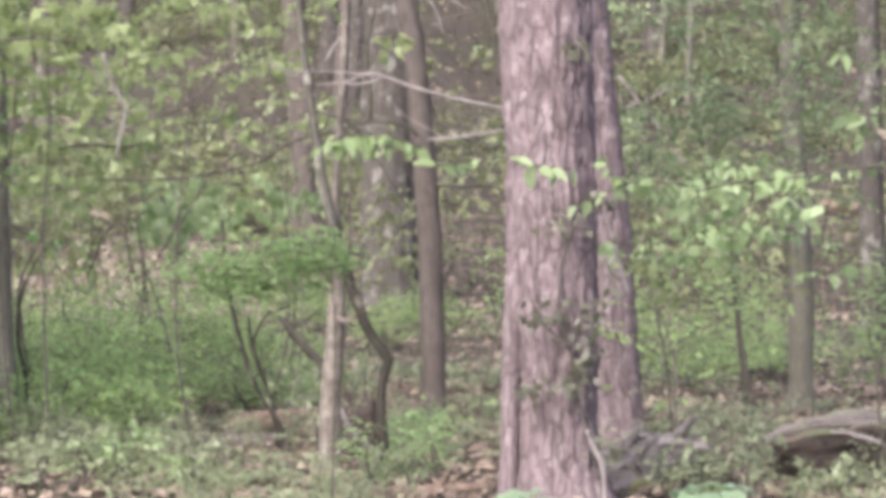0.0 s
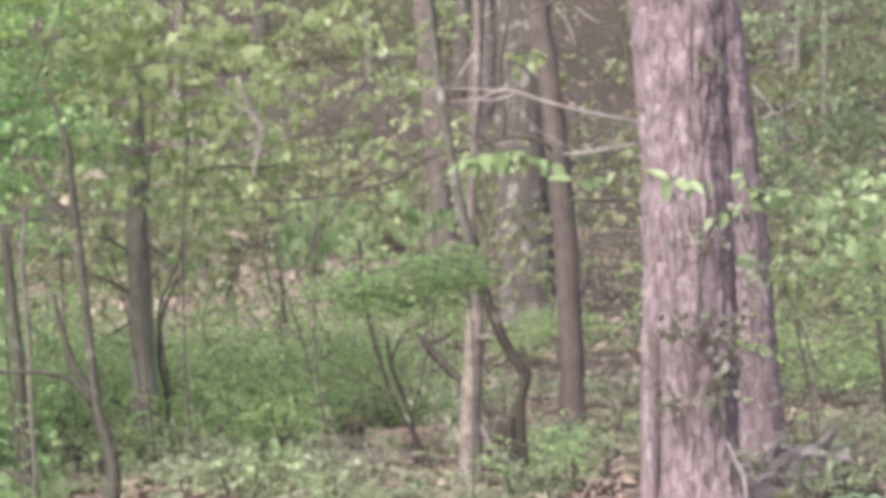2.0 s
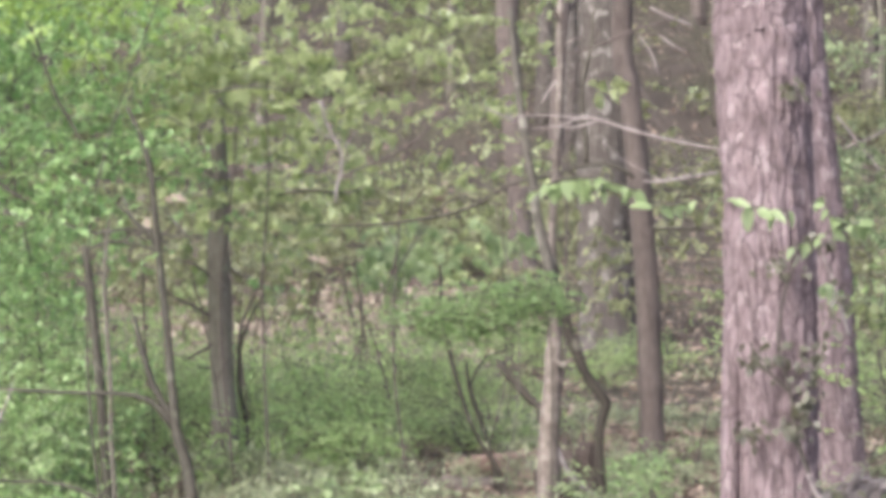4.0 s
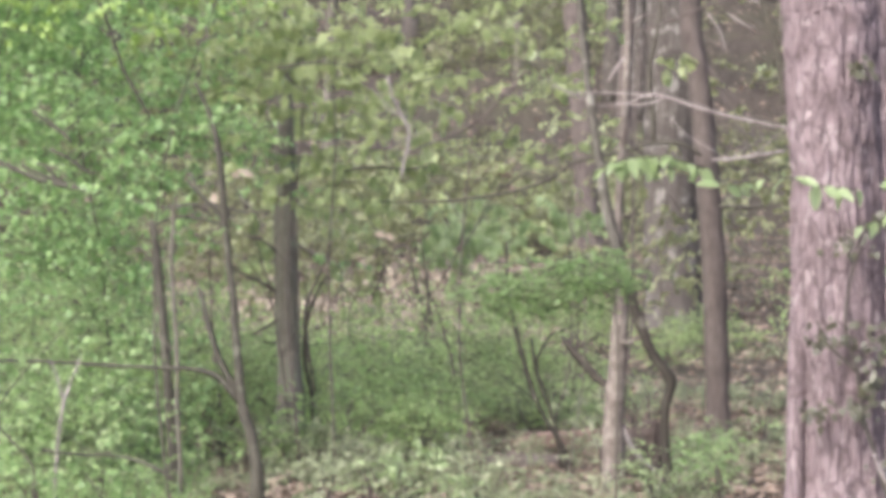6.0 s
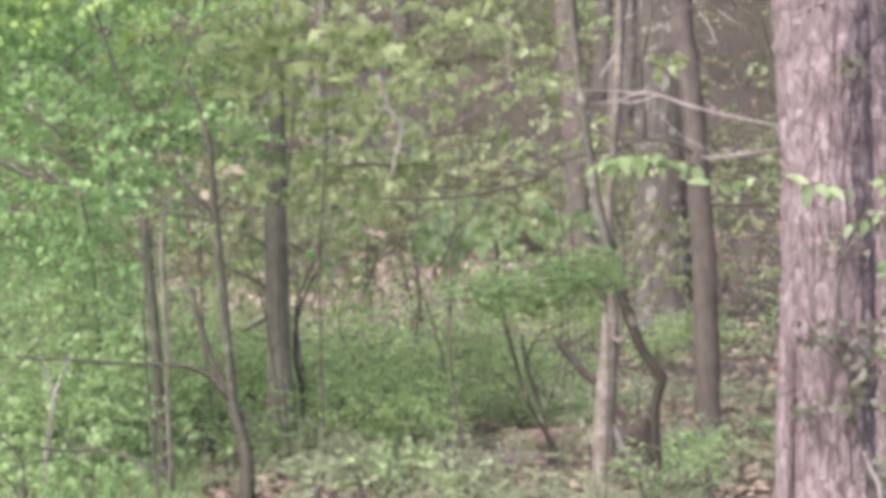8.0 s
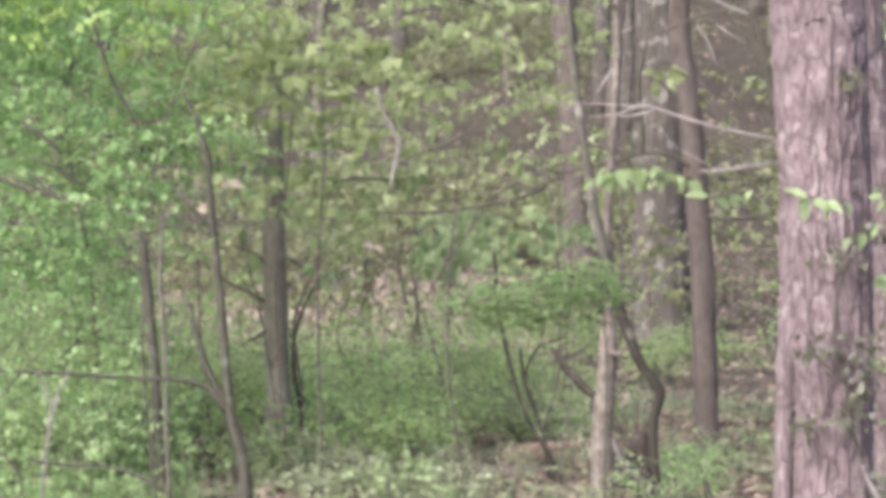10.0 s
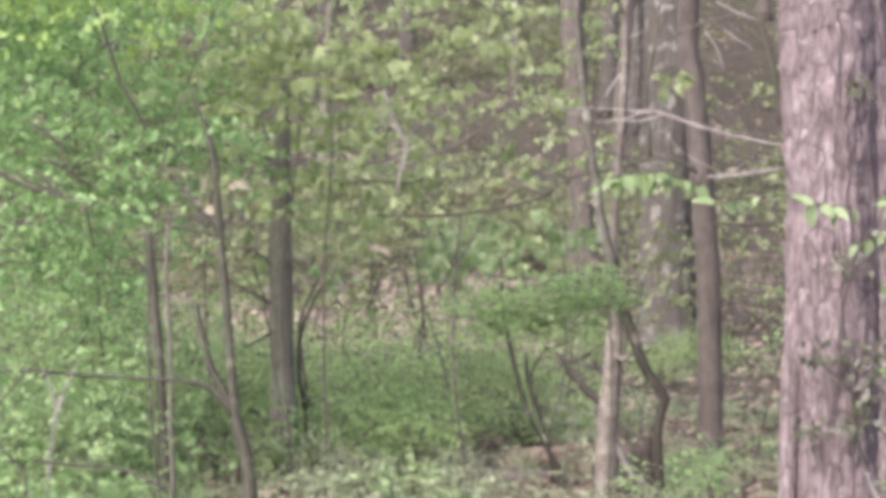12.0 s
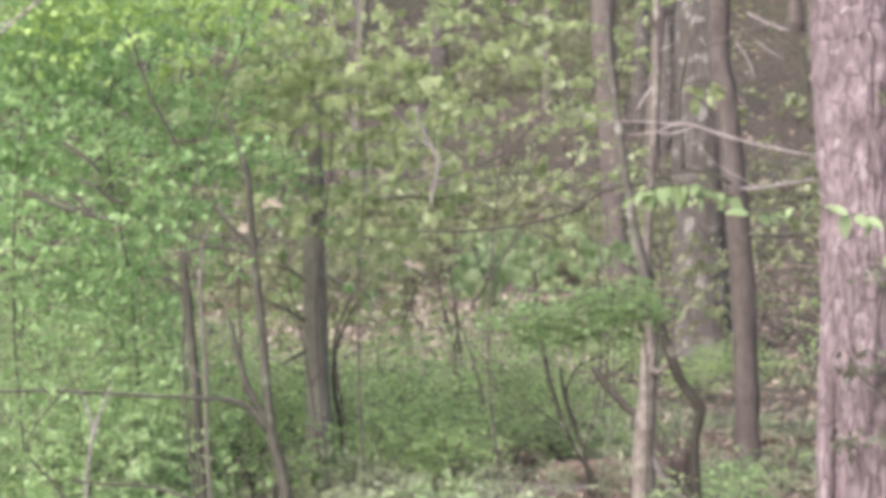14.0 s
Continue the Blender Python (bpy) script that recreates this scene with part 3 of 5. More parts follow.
sapling("dark sapling arching over in a long bare limb", [[(-1.643, 14.8, 0.256, 0.039), (-1.687, 14.8, 0.478, 0.036), (-1.734, 14.8, 0.614, 0.032), (-1.769, 14.8, 0.955, 0.027), (-1.798, 14.8, 1.298, 0.027), (-1.832, 14.8, 1.571, 0.024), (-1.864, 14.8, 1.914, 0.022), (-1.892, 14.8, 2.189, 0.02), (-1.947, 14.8, 2.394, 0.015), (-2.036, 14.8, 2.583, 0.012)],
         [(-1.751, 14.8, 0.648, 0.026), (-1.835, 14.8, 0.759, 0.022), (-1.926, 14.8, 0.823, 0.019), (-2.064, 14.8, 0.848, 0.015), (-2.306, 14.8, 0.855, 0.012), (-2.618, 14.8, 0.868, 0.012), (-3.034, 14.8, 0.886, 0.01), (-3.451, 14.8, 0.877, 0.009), (-3.66, 14.8, 0.853, 0.005)],
         [(-1.759, 14.8, 0.699, 0.024), (-1.875, 14.8, 0.903, 0.022), (-1.947, 14.8, 1.124, 0.019), (-1.995, 14.8, 1.322, 0.015)],
         [(-1.834, 14.8, 1.709, 0.015), (-1.939, 14.8, 1.845, 0.014), (-2.079, 14.8, 1.981, 0.01)]], GREYSTEM, 22)
sapling("broken dead snag with a jagged top", [[(-2.24, 15.4, 0.211, 0.034), (-2.267, 15.4, 0.567, 0.032), (-2.293, 15.4, 0.923, 0.032), (-2.327, 15.4, 1.279, 0.028), (-2.352, 15.4, 1.529, 0.028), (-2.383, 15.4, 1.715, 0.023), (-2.391, 15.4, 1.758, 0.012)],
         [(-2.376, 15.4, 1.722, 0.012), (-2.233, 15.4, 1.774, 0.011), (-2.053, 15.4, 1.761, 0.009), (-1.916, 15.4, 1.72, 0.007), (-1.801, 15.4, 1.736, 0.004)],
         [(-2.336, 15.4, 1.422, 0.009), (-2.446, 15.4, 1.564, 0.007), (-2.554, 15.4, 1.591, 0.004)]], GREYSTEM, 23, name="dead_tree", category="tree")
sapling("thin pale sapling beside the broken snag", [[(-2.151, 15.1, 0.238, 0.017), (-2.173, 15.1, 0.587, 0.017), (-2.178, 15.1, 0.937, 0.016), (-2.204, 15.1, 1.287, 0.016), (-2.217, 15.1, 1.497, 0.014), (-2.209, 15.1, 1.707, 0.012), (-2.191, 15.1, 1.917, 0.007)]], GREY, 24)
sapling("thin dark leaning sapling", [[(0.281, 16.8, -0.137, 0.017), (0.244, 16.8, 0.212, 0.017), (0.138, 16.8, 0.386, 0.015), (0.048, 16.8, 0.56, 0.015), (-0.039, 16.8, 0.83, 0.015), (-0.106, 16.8, 1.1, 0.015), (-0.147, 16.8, 1.331, 0.014), (-0.161, 16.8, 1.64, 0.012)]], KNEE, 25)
sapling("thin dark forked sapling", [[(0.262, 17.2, 0.06, 0.018), (0.189, 17.2, 0.337, 0.016), (0.108, 17.2, 0.575, 0.016), (0.043, 17.2, 0.772, 0.014), (0.018, 17.2, 0.97, 0.01)], [(0.043, 17.2, 0.772, 0.012), (0.136, 17.2, 0.971, 0.008), (0.333, 17.2, 1.051, 0.006)]], KNEE, 26)
sapling("thin dead pole leaning over", [[(0.644, 18, 0.488, 0.029), (0.518, 18, 0.632, 0.031), (0.393, 18, 0.756, 0.029), (0.288, 18, 0.88, 0.023), (0.242, 18, 0.95, 0.017)]], TWIG, 27, name="dead_branch", category="branch")
sapling("curved thin stem close to a young tree", [[(-1.761, 20, 0.203, 0.018), (-1.754, 20, 0.458, 0.018), (-1.792, 20, 0.665, 0.016), (-1.83, 20, 0.896, 0.016), (-1.822, 20, 1.127, 0.014), (-1.726, 20, 1.359, 0.012), (-1.612, 20, 1.637, 0.007)]], BROWN, 28)
sapling("thin straight sapling on the slope", [[(-0.909, 24, -0.441, 0.022), (-0.948, 24, 0.275, 0.022), (-1.017, 24, 0.825, 0.019), (-1.096, 24, 1.154, 0.017), (-1.187, 24, 1.594, 0.011)]], TWIG, 29)
sapling("slim sapling among undergrowth", [[(4.121, 20, 0.049, 0.021), (4.104, 20, 0.424, 0.018), (4.057, 20, 0.798, 0.018), (4.016, 20, 1.171, 0.016), (4.023, 20, 1.358, 0.012), (4.257, 20, 1.641, 0.012), (4.454, 20, 1.853, 0.009)]], TWIG, 30)
sapling("thin pale sapling by the tree's foot", [[(3.12, 17.5, 0.038, 0.01), (3.1, 17.5, 0.405, 0.01), (3.072, 17.5, 0.732, 0.01), (2.966, 17.5, 1.058, 0.008), (2.902, 17.5, 1.302, 0.006)]], GREY, 31)
sapling("forked dead grey stick in the grass", [[(-2.835, 14.6, 0.195, 0.008), (-2.813, 14.6, 0.466, 0.008), (-2.786, 14.6, 0.652, 0.01), (-2.75, 14.6, 0.754, 0.008)], [(-2.786, 14.6, 0.652, 0.007), (-2.839, 14.6, 0.838, 0.005), (-2.874, 14.6, 0.906, 0.003)], [(-2.75, 14.6, 0.754, 0.007), (-2.703, 14.6, 0.873, 0.005), (-2.683, 14.6, 0.941, 0.003)]], PALE, 32, name="dead_branch", category="branch")
sapling("dark curved stem at the edge of the shrubs", [[(-1.683, 19, 0.2, 0.02), (-1.681, 19, 0.417, 0.02), (-1.743, 19, 0.72, 0.018), (-1.728, 19, 1.024, 0.015), (-1.627, 19, 1.285, 0.011), (-1.542, 19, 1.416, 0.009)]], TWIG, 33)


# ---- bare limbs that cross the view ----
def bough(label, paths, bark, seed, masses=(), n=0, leaf=None, size=0.07, twig=0.4, shape=OVAL, count=8, gap=0.4):
    return sapling(label, paths, bark, seed, masses, n, leaf, size, twig, shape, count, "bough", "branch", False, gap)


bough("long dark drooping limb with few leaves", [[(1.155, 16.6, 2.227, 0.013), (1.058, 16.6, 2.295, 0.013), (0.924, 16.6, 2.32, 0.015), (0.77, 16.6, 2.303, 0.013), (0.618, 16.6, 2.251, 0.013), (0.465, 16.6, 2.219, 0.015), (0.294, 16.6, 2.178, 0.013), (0.123, 16.6, 2.062, 0.015), (-0.067, 16.6, 1.991, 0.011), (-0.294, 16.6, 1.943, 0.011), (-0.559, 16.6, 1.91, 0.01), (-0.823, 16.6, 1.9, 0.008), (-1.012, 16.6, 1.905, 0.006)], [(0.123, 16.6, 2.062, 0.013), (-0.029, 16.6, 2.098, 0.01), (-0.218, 16.6, 1.982, 0.008)]], DARK, 40)
bough("thin pale dead branch in front of the trees", [[(1.582, 15, 2.339, 0.007), (1.425, 15, 2.365, 0.009), (1.18, 15, 2.418, 0.009), (0.971, 15, 2.477, 0.01), (0.832, 15, 2.524, 0.01), (0.728, 15, 2.543, 0.009), (0.59, 15, 2.489, 0.005), (0.418, 15, 2.47, 0.003)], [(0.832, 15, 2.524, 0.009), (0.694, 15, 2.48, 0.007), (0.521, 15, 2.485, 0.005)], [(0.763, 15, 2.53, 0.009), (0.555, 15, 2.548, 0.005), (0.279, 15, 2.551, 0.003)]], PALE, 41)
bough("short pale dead twig", [[(1.652, 16, 2.24, 0.011), (1.447, 16, 2.208, 0.011), (1.299, 16, 2.184, 0.009), (1.18, 16, 2.183, 0.007)]], PALE, 42)
bough("hanging pale crooked twig", [[(-0.938, 16, 2.71, 0.008), (-0.908, 16, 2.583, 0.009), (-0.853, 16, 2.474, 0.01), (-0.797, 16, 2.372, 0.011), (-0.8, 16, 2.255, 0.012), (-0.828, 16, 2.145, 0.011), (-0.842, 16, 2.042, 0.007)]], PALE, 43)
bough("thin dark limb sloping up across the trunks", [[(1.775, 18, 3.472, 0.01), (1.529, 18, 3.437, 0.01), (1.282, 18, 3.378, 0.01), (1.077, 18, 3.293, 0.01), (0.872, 18, 3.217, 0.008), (0.624, 18, 3.182, 0.008), (0.377, 18, 3.164, 0.006)], [(1.2, 18, 3.352, 0.006), (1.53, 18, 3.313, 0.006), (1.778, 18, 3.183, 0.004)]], BROWN, 44)
bough("dark curved limb beside the broad trunk", [[(1.505, 14.6, 2.461, 0.02), (1.479, 14.6, 2.664, 0.019), (1.444, 14.6, 2.832, 0.017), (1.398, 14.6, 3, 0.015), (1.346, 14.6, 3.135, 0.013)]], DARK, 45)
bough("dark diagonal limb on the slope", [[(-0.034, 16, 2.76, 0.007), (-0.143, 16, 2.63, 0.009), (-0.324, 16, 2.444, 0.009), (-0.506, 16, 2.332, 0.009), (-0.724, 16, 2.248, 0.007), (-0.905, 16, 2.144, 0.004)], [(-0.07, 16, 2.723, 0.007), (-0.124, 16, 2.63, 0.007)]], BROWN, 46)
bough("dark broken limb among leaves", [[(-3.305, 15, 2.113, 0.01), (-3.163, 15, 2.052, 0.014), (-3.021, 15, 1.994, 0.014), (-2.844, 15, 1.95, 0.012), (-2.668, 15, 1.928, 0.009)]], DARK, 47)
bough("bent grey twig at the wood's edge", [[(-3.393, 14, 2.861, 0.006), (-3.263, 14, 2.96, 0.008), (-3.132, 14, 3.075, 0.008), (-2.986, 14, 3.191, 0.008), (-2.872, 14, 3.29, 0.006)]], PALE, 48)
bough("low dark branch in the green growth", [[(-2.842, 14.2, 0.395, 0.007), (-2.61, 14.2, 0.372, 0.008), (-2.378, 14.2, 0.362, 0.008), (-2.213, 14.2, 0.318, 0.01), (-2.047, 14.2, 0.225, 0.01)]], DARK, 39)
bough("dark limb crossing the upper slope", [[(-1.157, 20, 3.854, 0.014), (-0.971, 20, 3.818, 0.016), (-0.739, 20, 3.778, 0.018), (-0.485, 20, 3.733, 0.016), (-0.229, 20, 3.619, 0.012)]], DARK, 49)
bough("dark limb between the trunks", [[(0.951, 19, 2.432, 0.02), (0.944, 19, 2.651, 0.02), (0.916, 19, 2.869, 0.018), (0.931, 19, 3.088, 0.018), (0.985, 19, 3.351, 0.013), (1.004, 19, 3.614, 0.011)]], DARK, 50)
bough("thin dark horizontal twig", [[(1.304, 17, 1.897, 0.01), (1.462, 17, 1.891, 0.012), (1.62, 17, 1.893, 0.01), (1.759, 17, 1.878, 0.008)]], DARK, 51)
bough("dark dead limb hanging on the slope", [[(4.612, 24, 3.045, 0.017), (4.755, 24, 2.962, 0.022), (4.914, 24, 2.881, 0.017)], ], DARK, 52)
bough("pale dead twigs hanging behind the broad tree", [[(3.347, 22, 2.989, 0.013), (3.53, 22, 2.761, 0.013), (3.713, 22, 2.533, 0.01), (3.949, 22, 2.203, 0.01)], [(3.427, 22, 2.709, 0.01), (3.633, 22, 2.788, 0.01), (3.89, 22, 2.92, 0.008)]], PALE, 53)
bough("dark dead limb sloping through the green leaves", [[(-3.243, 15.5, 2.099, 0.011), (-3.133, 15.5, 2.046, 0.012), (-3.006, 15.5, 2.003, 0.012), (-2.880, 15.5, 1.965, 0.014), (-2.753, 15.5, 1.916, 0.011)], [(-3.006, 15.5, 2.003, 0.011), (-3.061, 15.5, 2.075, 0.009), (-3.134, 15.5, 2.121, 0.007)]], DARK, 170)
bough("dark limb in the shade of the leafy tree", [[(-3.102, 15.7, 2.209, 0.011), (-2.992, 15.7, 2.162, 0.013), (-2.900, 15.7, 2.094, 0.013), (-2.808, 15.7, 2.051, 0.009)]], DARK, 171)
bough("short dark broken limb among green leaves", [[(-3.194, 15.6, 2.450, 0.011), (-3.084, 15.6, 2.375, 0.012), (-2.992, 15.6, 2.307, 0.014), (-2.930, 15.6, 2.242, 0.009)]], DARK, 172)
bough("thin dark stem slanting down through the leaves", [[(-2.783, 15.6, 3.184, 0.009), (-2.720, 15.6, 3.040, 0.011), (-2.652, 15.6, 2.841, 0.011), (-2.589, 15.6, 2.679, 0.012), (-2.496, 15.6, 2.524, 0.011), (-2.430, 15.6, 2.391, 0.007)]], DARK, 173)
bough("crossing grey twigs caught on the snag", [[(-2.222, 15.9, 2.076, 0.007), (-2.169, 15.9, 1.973, 0.009), (-2.109, 15.9, 1.863, 0.009), (-2.079, 15.9, 1.783, 0.005)], [(-1.925, 15.9, 1.968, 0.007), (-1.851, 15.9, 1.880, 0.009), (-1.769, 15.9, 1.793, 0.007)], [(-2.397, 15.9, 1.835, 0.009), (-2.212, 15.9, 1.863, 0.011), (-2.028, 15.9, 1.849, 0.011), (-1.843, 15.9, 1.814, 0.009), (-1.714, 15.9, 1.830, 0.005)], [(-2.121, 15.9, 2.003, 0.007), (-2.022, 15.9, 1.997, 0.009), (-1.918, 15.9, 2.005, 0.005)]], LICHEN, 174)
bough("bare twigs reaching from the young tree", [[(-1.917, 18.5, 1.254, 0.013), (-2.046, 18.5, 1.330, 0.011), (-2.197, 18.5, 1.397, 0.008), (-2.275, 18.5, 1.466, 0.006)], [(-1.902, 18.5, 1.040, 0.013), (-2.001, 18.5, 0.975, 0.013), (-2.108, 18.5, 0.919, 0.008)], [(-1.919, 18.5, 1.553, 0.011), (-2.027, 18.5, 1.638, 0.011), (-2.156, 18.5, 1.672, 0.006)]], BROWN, 175)
bough("thin grey twigs hanging above the bank", [[(-1.379, 18, 2.148, 0.008), (-1.171, 18, 2.183, 0.010), (-0.921, 18, 2.168, 0.010), (-0.755, 18, 2.195, 0.006)], [(-1.162, 18, 1.193, 0.008), (-1.101, 18, 1.360, 0.010), (-1.049, 18, 1.527, 0.008)], [(-0.724, 18, 1.031, 0.012), (-0.738, 18, 1.197, 0.012), (-0.769, 18, 1.446, 0.010), (-0.800, 18, 1.633, 0.008)], [(-0.644, 18, 1.364, 0.008), (-0.541, 18, 1.532, 0.008), (-0.501, 18, 1.698, 0.006)]], TWIG, 176)
bough("fine pale dead twigs over the trunks", [[(0.511, 16.2, 2.704, 0.007), (0.566, 16.2, 2.798, 0.009), (0.639, 16.2, 2.899, 0.007)], [(0.138, 16.2, 2.672, 0.006), (0.231, 16.2, 2.635, 0.007), (0.344, 16.2, 2.584, 0.007)], [(1.231, 16.2, 3.343, 0.007), (1.361, 16.2, 3.277, 0.009), (1.503, 16.2, 3.226, 0.007)], [(1.288, 16.2, 3.157, 0.006), (1.382, 16.2, 3.091, 0.007), (1.467, 16.2, 3.046, 0.006)], [(1.158, 16.2, 3.156, 0.006), (1.245, 16.2, 3.026, 0.007), (1.283, 16.2, 2.896, 0.006)]], PALE, 177)

# ---- leafy young trees of the understorey ----
def layered(label, base, box, layers, leaf, bark, seed, size, per_layer, shape, wide, thick, bias=0.0, count=8, twig=0.42):
    """A young tree whose leaves hang in thin, loose layers: box is (x0, x1, y0, y1, z0, z1) of its foliage."""
    r0 = np.random.default_rng(seed)
    x0, x1, y0, y1, z0, z1 = box
    bx, by = base
    gz = float(ground_z(bx, by))
    stem = [(bx, by, gz - 0.1, 0.010), (bx + r0.normal(0, 0.12), by, gz + (z1 - gz) * 0.35, 0.008), (bx + r0.normal(0, 0.24), by, gz + (z1 - gz) * 0.7, 0.006), (bx + r0.normal(0, 0.3), by, z1 + 0.3, 0.003)]
    ob = thing("sapling", (bx, by, gz), label, "sapling", "leafy saplings")
    part("stem", tube(stem, 8, 0.08, 0.12, seed), bark, ob, smooth=True)
    q = spline(stem, 0.05)
    cs, hubs = [], []
    for k in range(layers):
        c = np.array([r0.uniform(x0, x1), r0.uniform(y0, y1), z0 + (z1 - z0) * r0.random() ** (1 - bias)])
        w = wide * r0.uniform(0.6, 1.4)
        n = max(2, int(per_layer * r0.uniform(0.5, 1.5)))
        d = r0.normal(0, 1, (n, 3)) * np.array([w, w * 0.8, thick])
        d[:, 2] -= 0.35 * np.hypot(d[:, 0], d[:, 1]) ** 2 / w
        cs.append(c + d)
        hubs.append(c)
    nodes = [(*k[:3], k[3]) for k in q[:: max(1, len(q) // 30)] if k[2] > gz + 0.3]
    for k, c in enumerate(sorted(hubs, key=lambda h: math.hypot(h[0] - bx, h[1] - by))):
        s = min(nodes, key=lambda h: math.dist(h[:3], c) + max(0, h[2] - c[2]) * 1.5)
        mid = (np.array(s[:3]) * 0.45 + c * 0.55) + r0.normal(0, 0.06, 3) + np.array([0, 0, 0.06])
        r = min(s[3] * 0.6, 0.009)
        part("branch", tube([(*s[:3], r), (*mid, r * 0.75), (*c, max(0.0022, r * 0.5))], 5, 0.08, 0.1, seed + k), bark, ob)
        nodes += [(*mid, r * 0.75), (*c, max(0.0022, r * 0.5))]
    c = np.concatenate(cs)
    c = c[c[:, 2] > ground_z(c[:, 0], c[:, 1]) + 0.05]
    hang = 1.7 if shape is MAPLE else 1.1
    tw, lv = sprays(c, r0, twig, count, size, hang, shape, 0.4, 0.25, 0.55)
    tagged(part("twig_spray", tw, bark, ob), kind="stuff")
    tagged(part("foliage", lv, leaf, ob), kind="stuff")
    return ob


# saturated green growth at the wood's edge
layered("leafy understorey tree thick with saturated green leaves", (-3.5, 16.2), (-4.2, -2.6, 15.8, 17.6, 1.5, 3.7), 56, LEAF_GREEN, DARK, 60, 0.052, 17, OVAL, 0.26, 0.1, 0.2, 9, 0.4)
layered("leafy green tree at the wood's edge", (-2.9, 17.0), (-4.2, -2.2, 16.6, 18.4, 1.9, 4.0), 48, LEAF_GREEN, DARK, 61, 0.055, 15, OVAL, 0.26, 0.1, 0.3, 9, 0.4)
layered("leafy green tree deeper in the wood's edge", (-4.6, 20.2), (-5.8, -3.1, 19.4, 21.4, 1.5, 4.6), 46, LEAF_GREEN, DARK, 153, 0.062, 15, OVAL, 0.34, 0.12, 0.1, 9, 0.45)
# Bright tips come from the lime leaf colour, not from the sun lamp.
layered("tall shrub with leaf tips coloured bright lime as if sunlit", (-3.7, 15.6), (-4.0, -2.0, 15.0, 16.2, 3.1, 4.0), 20, LEAF_LIME, DARK, 62, 0.055, 13, OVAL, 0.24, 0.08, 0.0, 9, 0.4)
layered("bushy green undergrowth sapling", (-3.5, 16.4), (-4.3, -2.5, 15.9, 17.8, 0.2, 1.7), 46, LEAF_GRASS, DARK, 63, 0.042, 15, OVAL, 0.25, 0.1, 0.0, 9, 0.38)
layered("thin green shoot in front of the snag", (-2.08, 14.3), (-3.3, -1.9, 14.0, 14.7, 1.2, 3.1), 7, LEAF_GREEN, DARK, 54, 0.05, 6, OVAL, 0.2, 0.07, 0.0, 8, 0.36)
layered("low leafy growth at the wood's edge", (-2.9, 14.2), (-3.5, -2.2, 14.9, 15.8, 0.05, 0.9), 24, LEAF_GRASS, DARK, 53, 0.04, 12, OVAL, 0.2, 0.07, 0.0, 8, 0.34)
layered("bright young spray tree by the rotting log", (3.95, 14.7), (2.5, 3.25, 14.1, 15.1, 1.5, 2.0), 15, LEAF_BRIGHT, DARK, 52, 0.085, 3, OVAL, 0.16, 0.05, 0.0, 8, 0.34)
layered("thin sapling in leaf behind the rotting log", (3.1, 17.5), (2.0, 4.5, 17.0, 19.0, 0.6, 1.7), 14, LEAF_SHRUB, DARK, 51, 0.05, 6, OVAL, 0.22, 0.06, 0.0, 8, 0.4)
layered("green sapling with soft foliage under the maples", (-1.4, 20.5), (-3.0, 0.2, 20.0, 23.0, 0.5, 1.4), 26, LEAF_SHRUB, DARK, 50, 0.045, 10, OVAL, 0.24, 0.07, 0.0, 8, 0.4)
# young maples
layered("young maple with loose layers of yellow-green leaves", (-1.35, 17.2), (-2.0, 0.0, 16.4, 18.2, 2.35, 3.9), 30, LEAF_MAPLE, BROWN, 64, 0.092, 4.2, MAPLE, 0.32, 0.09)
layered("thin young maple in fresh leaf", (-2.3, 18.6), (-3.2, -1.0, 19.2, 21.0, 1.6, 4.3), 26, LEAF_MAPLE, BROWN, 65, 0.095, 4.2, MAPLE, 0.32, 0.09)
layered("young maple further into the wood", (-1.0, 22.5), (-2.8, 0.0, 21.5, 24.5, 1.5, 4.6), 21, LEAF_MAPLE, BROWN, 66, 0.105, 4.2, MAPLE, 0.32, 0.09)
layered("spreading sapling on the bank", (-2.6, 28), (-5.2, 1.0, 27, 31, 1.6, 5.4), 20, LEAF_MAPLE, BROWN, 67, 0.1, 5, OVAL, 0.36, 0.08)
layered("low maple shoot with a layer of fresh leaves", (0.10, 19.2), (-1.1, 0.35, 18.6, 19.8, 1.60, 1.95), 15, LEAF_BRIGHT, BROWN, 68, 0.095, 4, MAPLE, 0.16, 0.04)
layered("young maple spreading before a straight tree", (-1.6, 17.3), (-2.1, -1.45, 16.7, 17.9, 2.15, 3.9), 15, LEAF_MAPLE, BROWN, 152, 0.09, 4.2, MAPLE, 0.24, 0.1)
layered("thin maple between the trunks", (0.35, 20.5), (-0.3, 1.2, 20.0, 22.0, 2.9, 4.2), 7, LEAF_MAPLE, BROWN, 69, 0.09, 3, MAPLE, 0.2, 0.05)
layered("sapling behind the broad trunk with olive-green leaves", (3.9, 26), (3.15, 5.8, 25, 29, 1.9, 4.7), 34, LEAF_DUSK, BROWN, 58, 0.062, 8, OVAL, 0.32, 0.07)
layered("slender sapling in young leaf by the grey tree", (4.4, 21), (2.6, 5.4, 20, 23, 1.0, 4.0), 20, LEAF_BRIGHT, BROWN, 59, 0.06, 5, OVAL, 0.26, 0.06)
layered("leafy sapling before the slim grey tree", (4.46, 19.0), (3.83, 4.59, 17.6, 19.6, 2.1, 3.5), 24, LEAF_DUSK, DARK, 150, 0.055, 7, OVAL, 0.2, 0.07, 0.0, 8, 0.36)
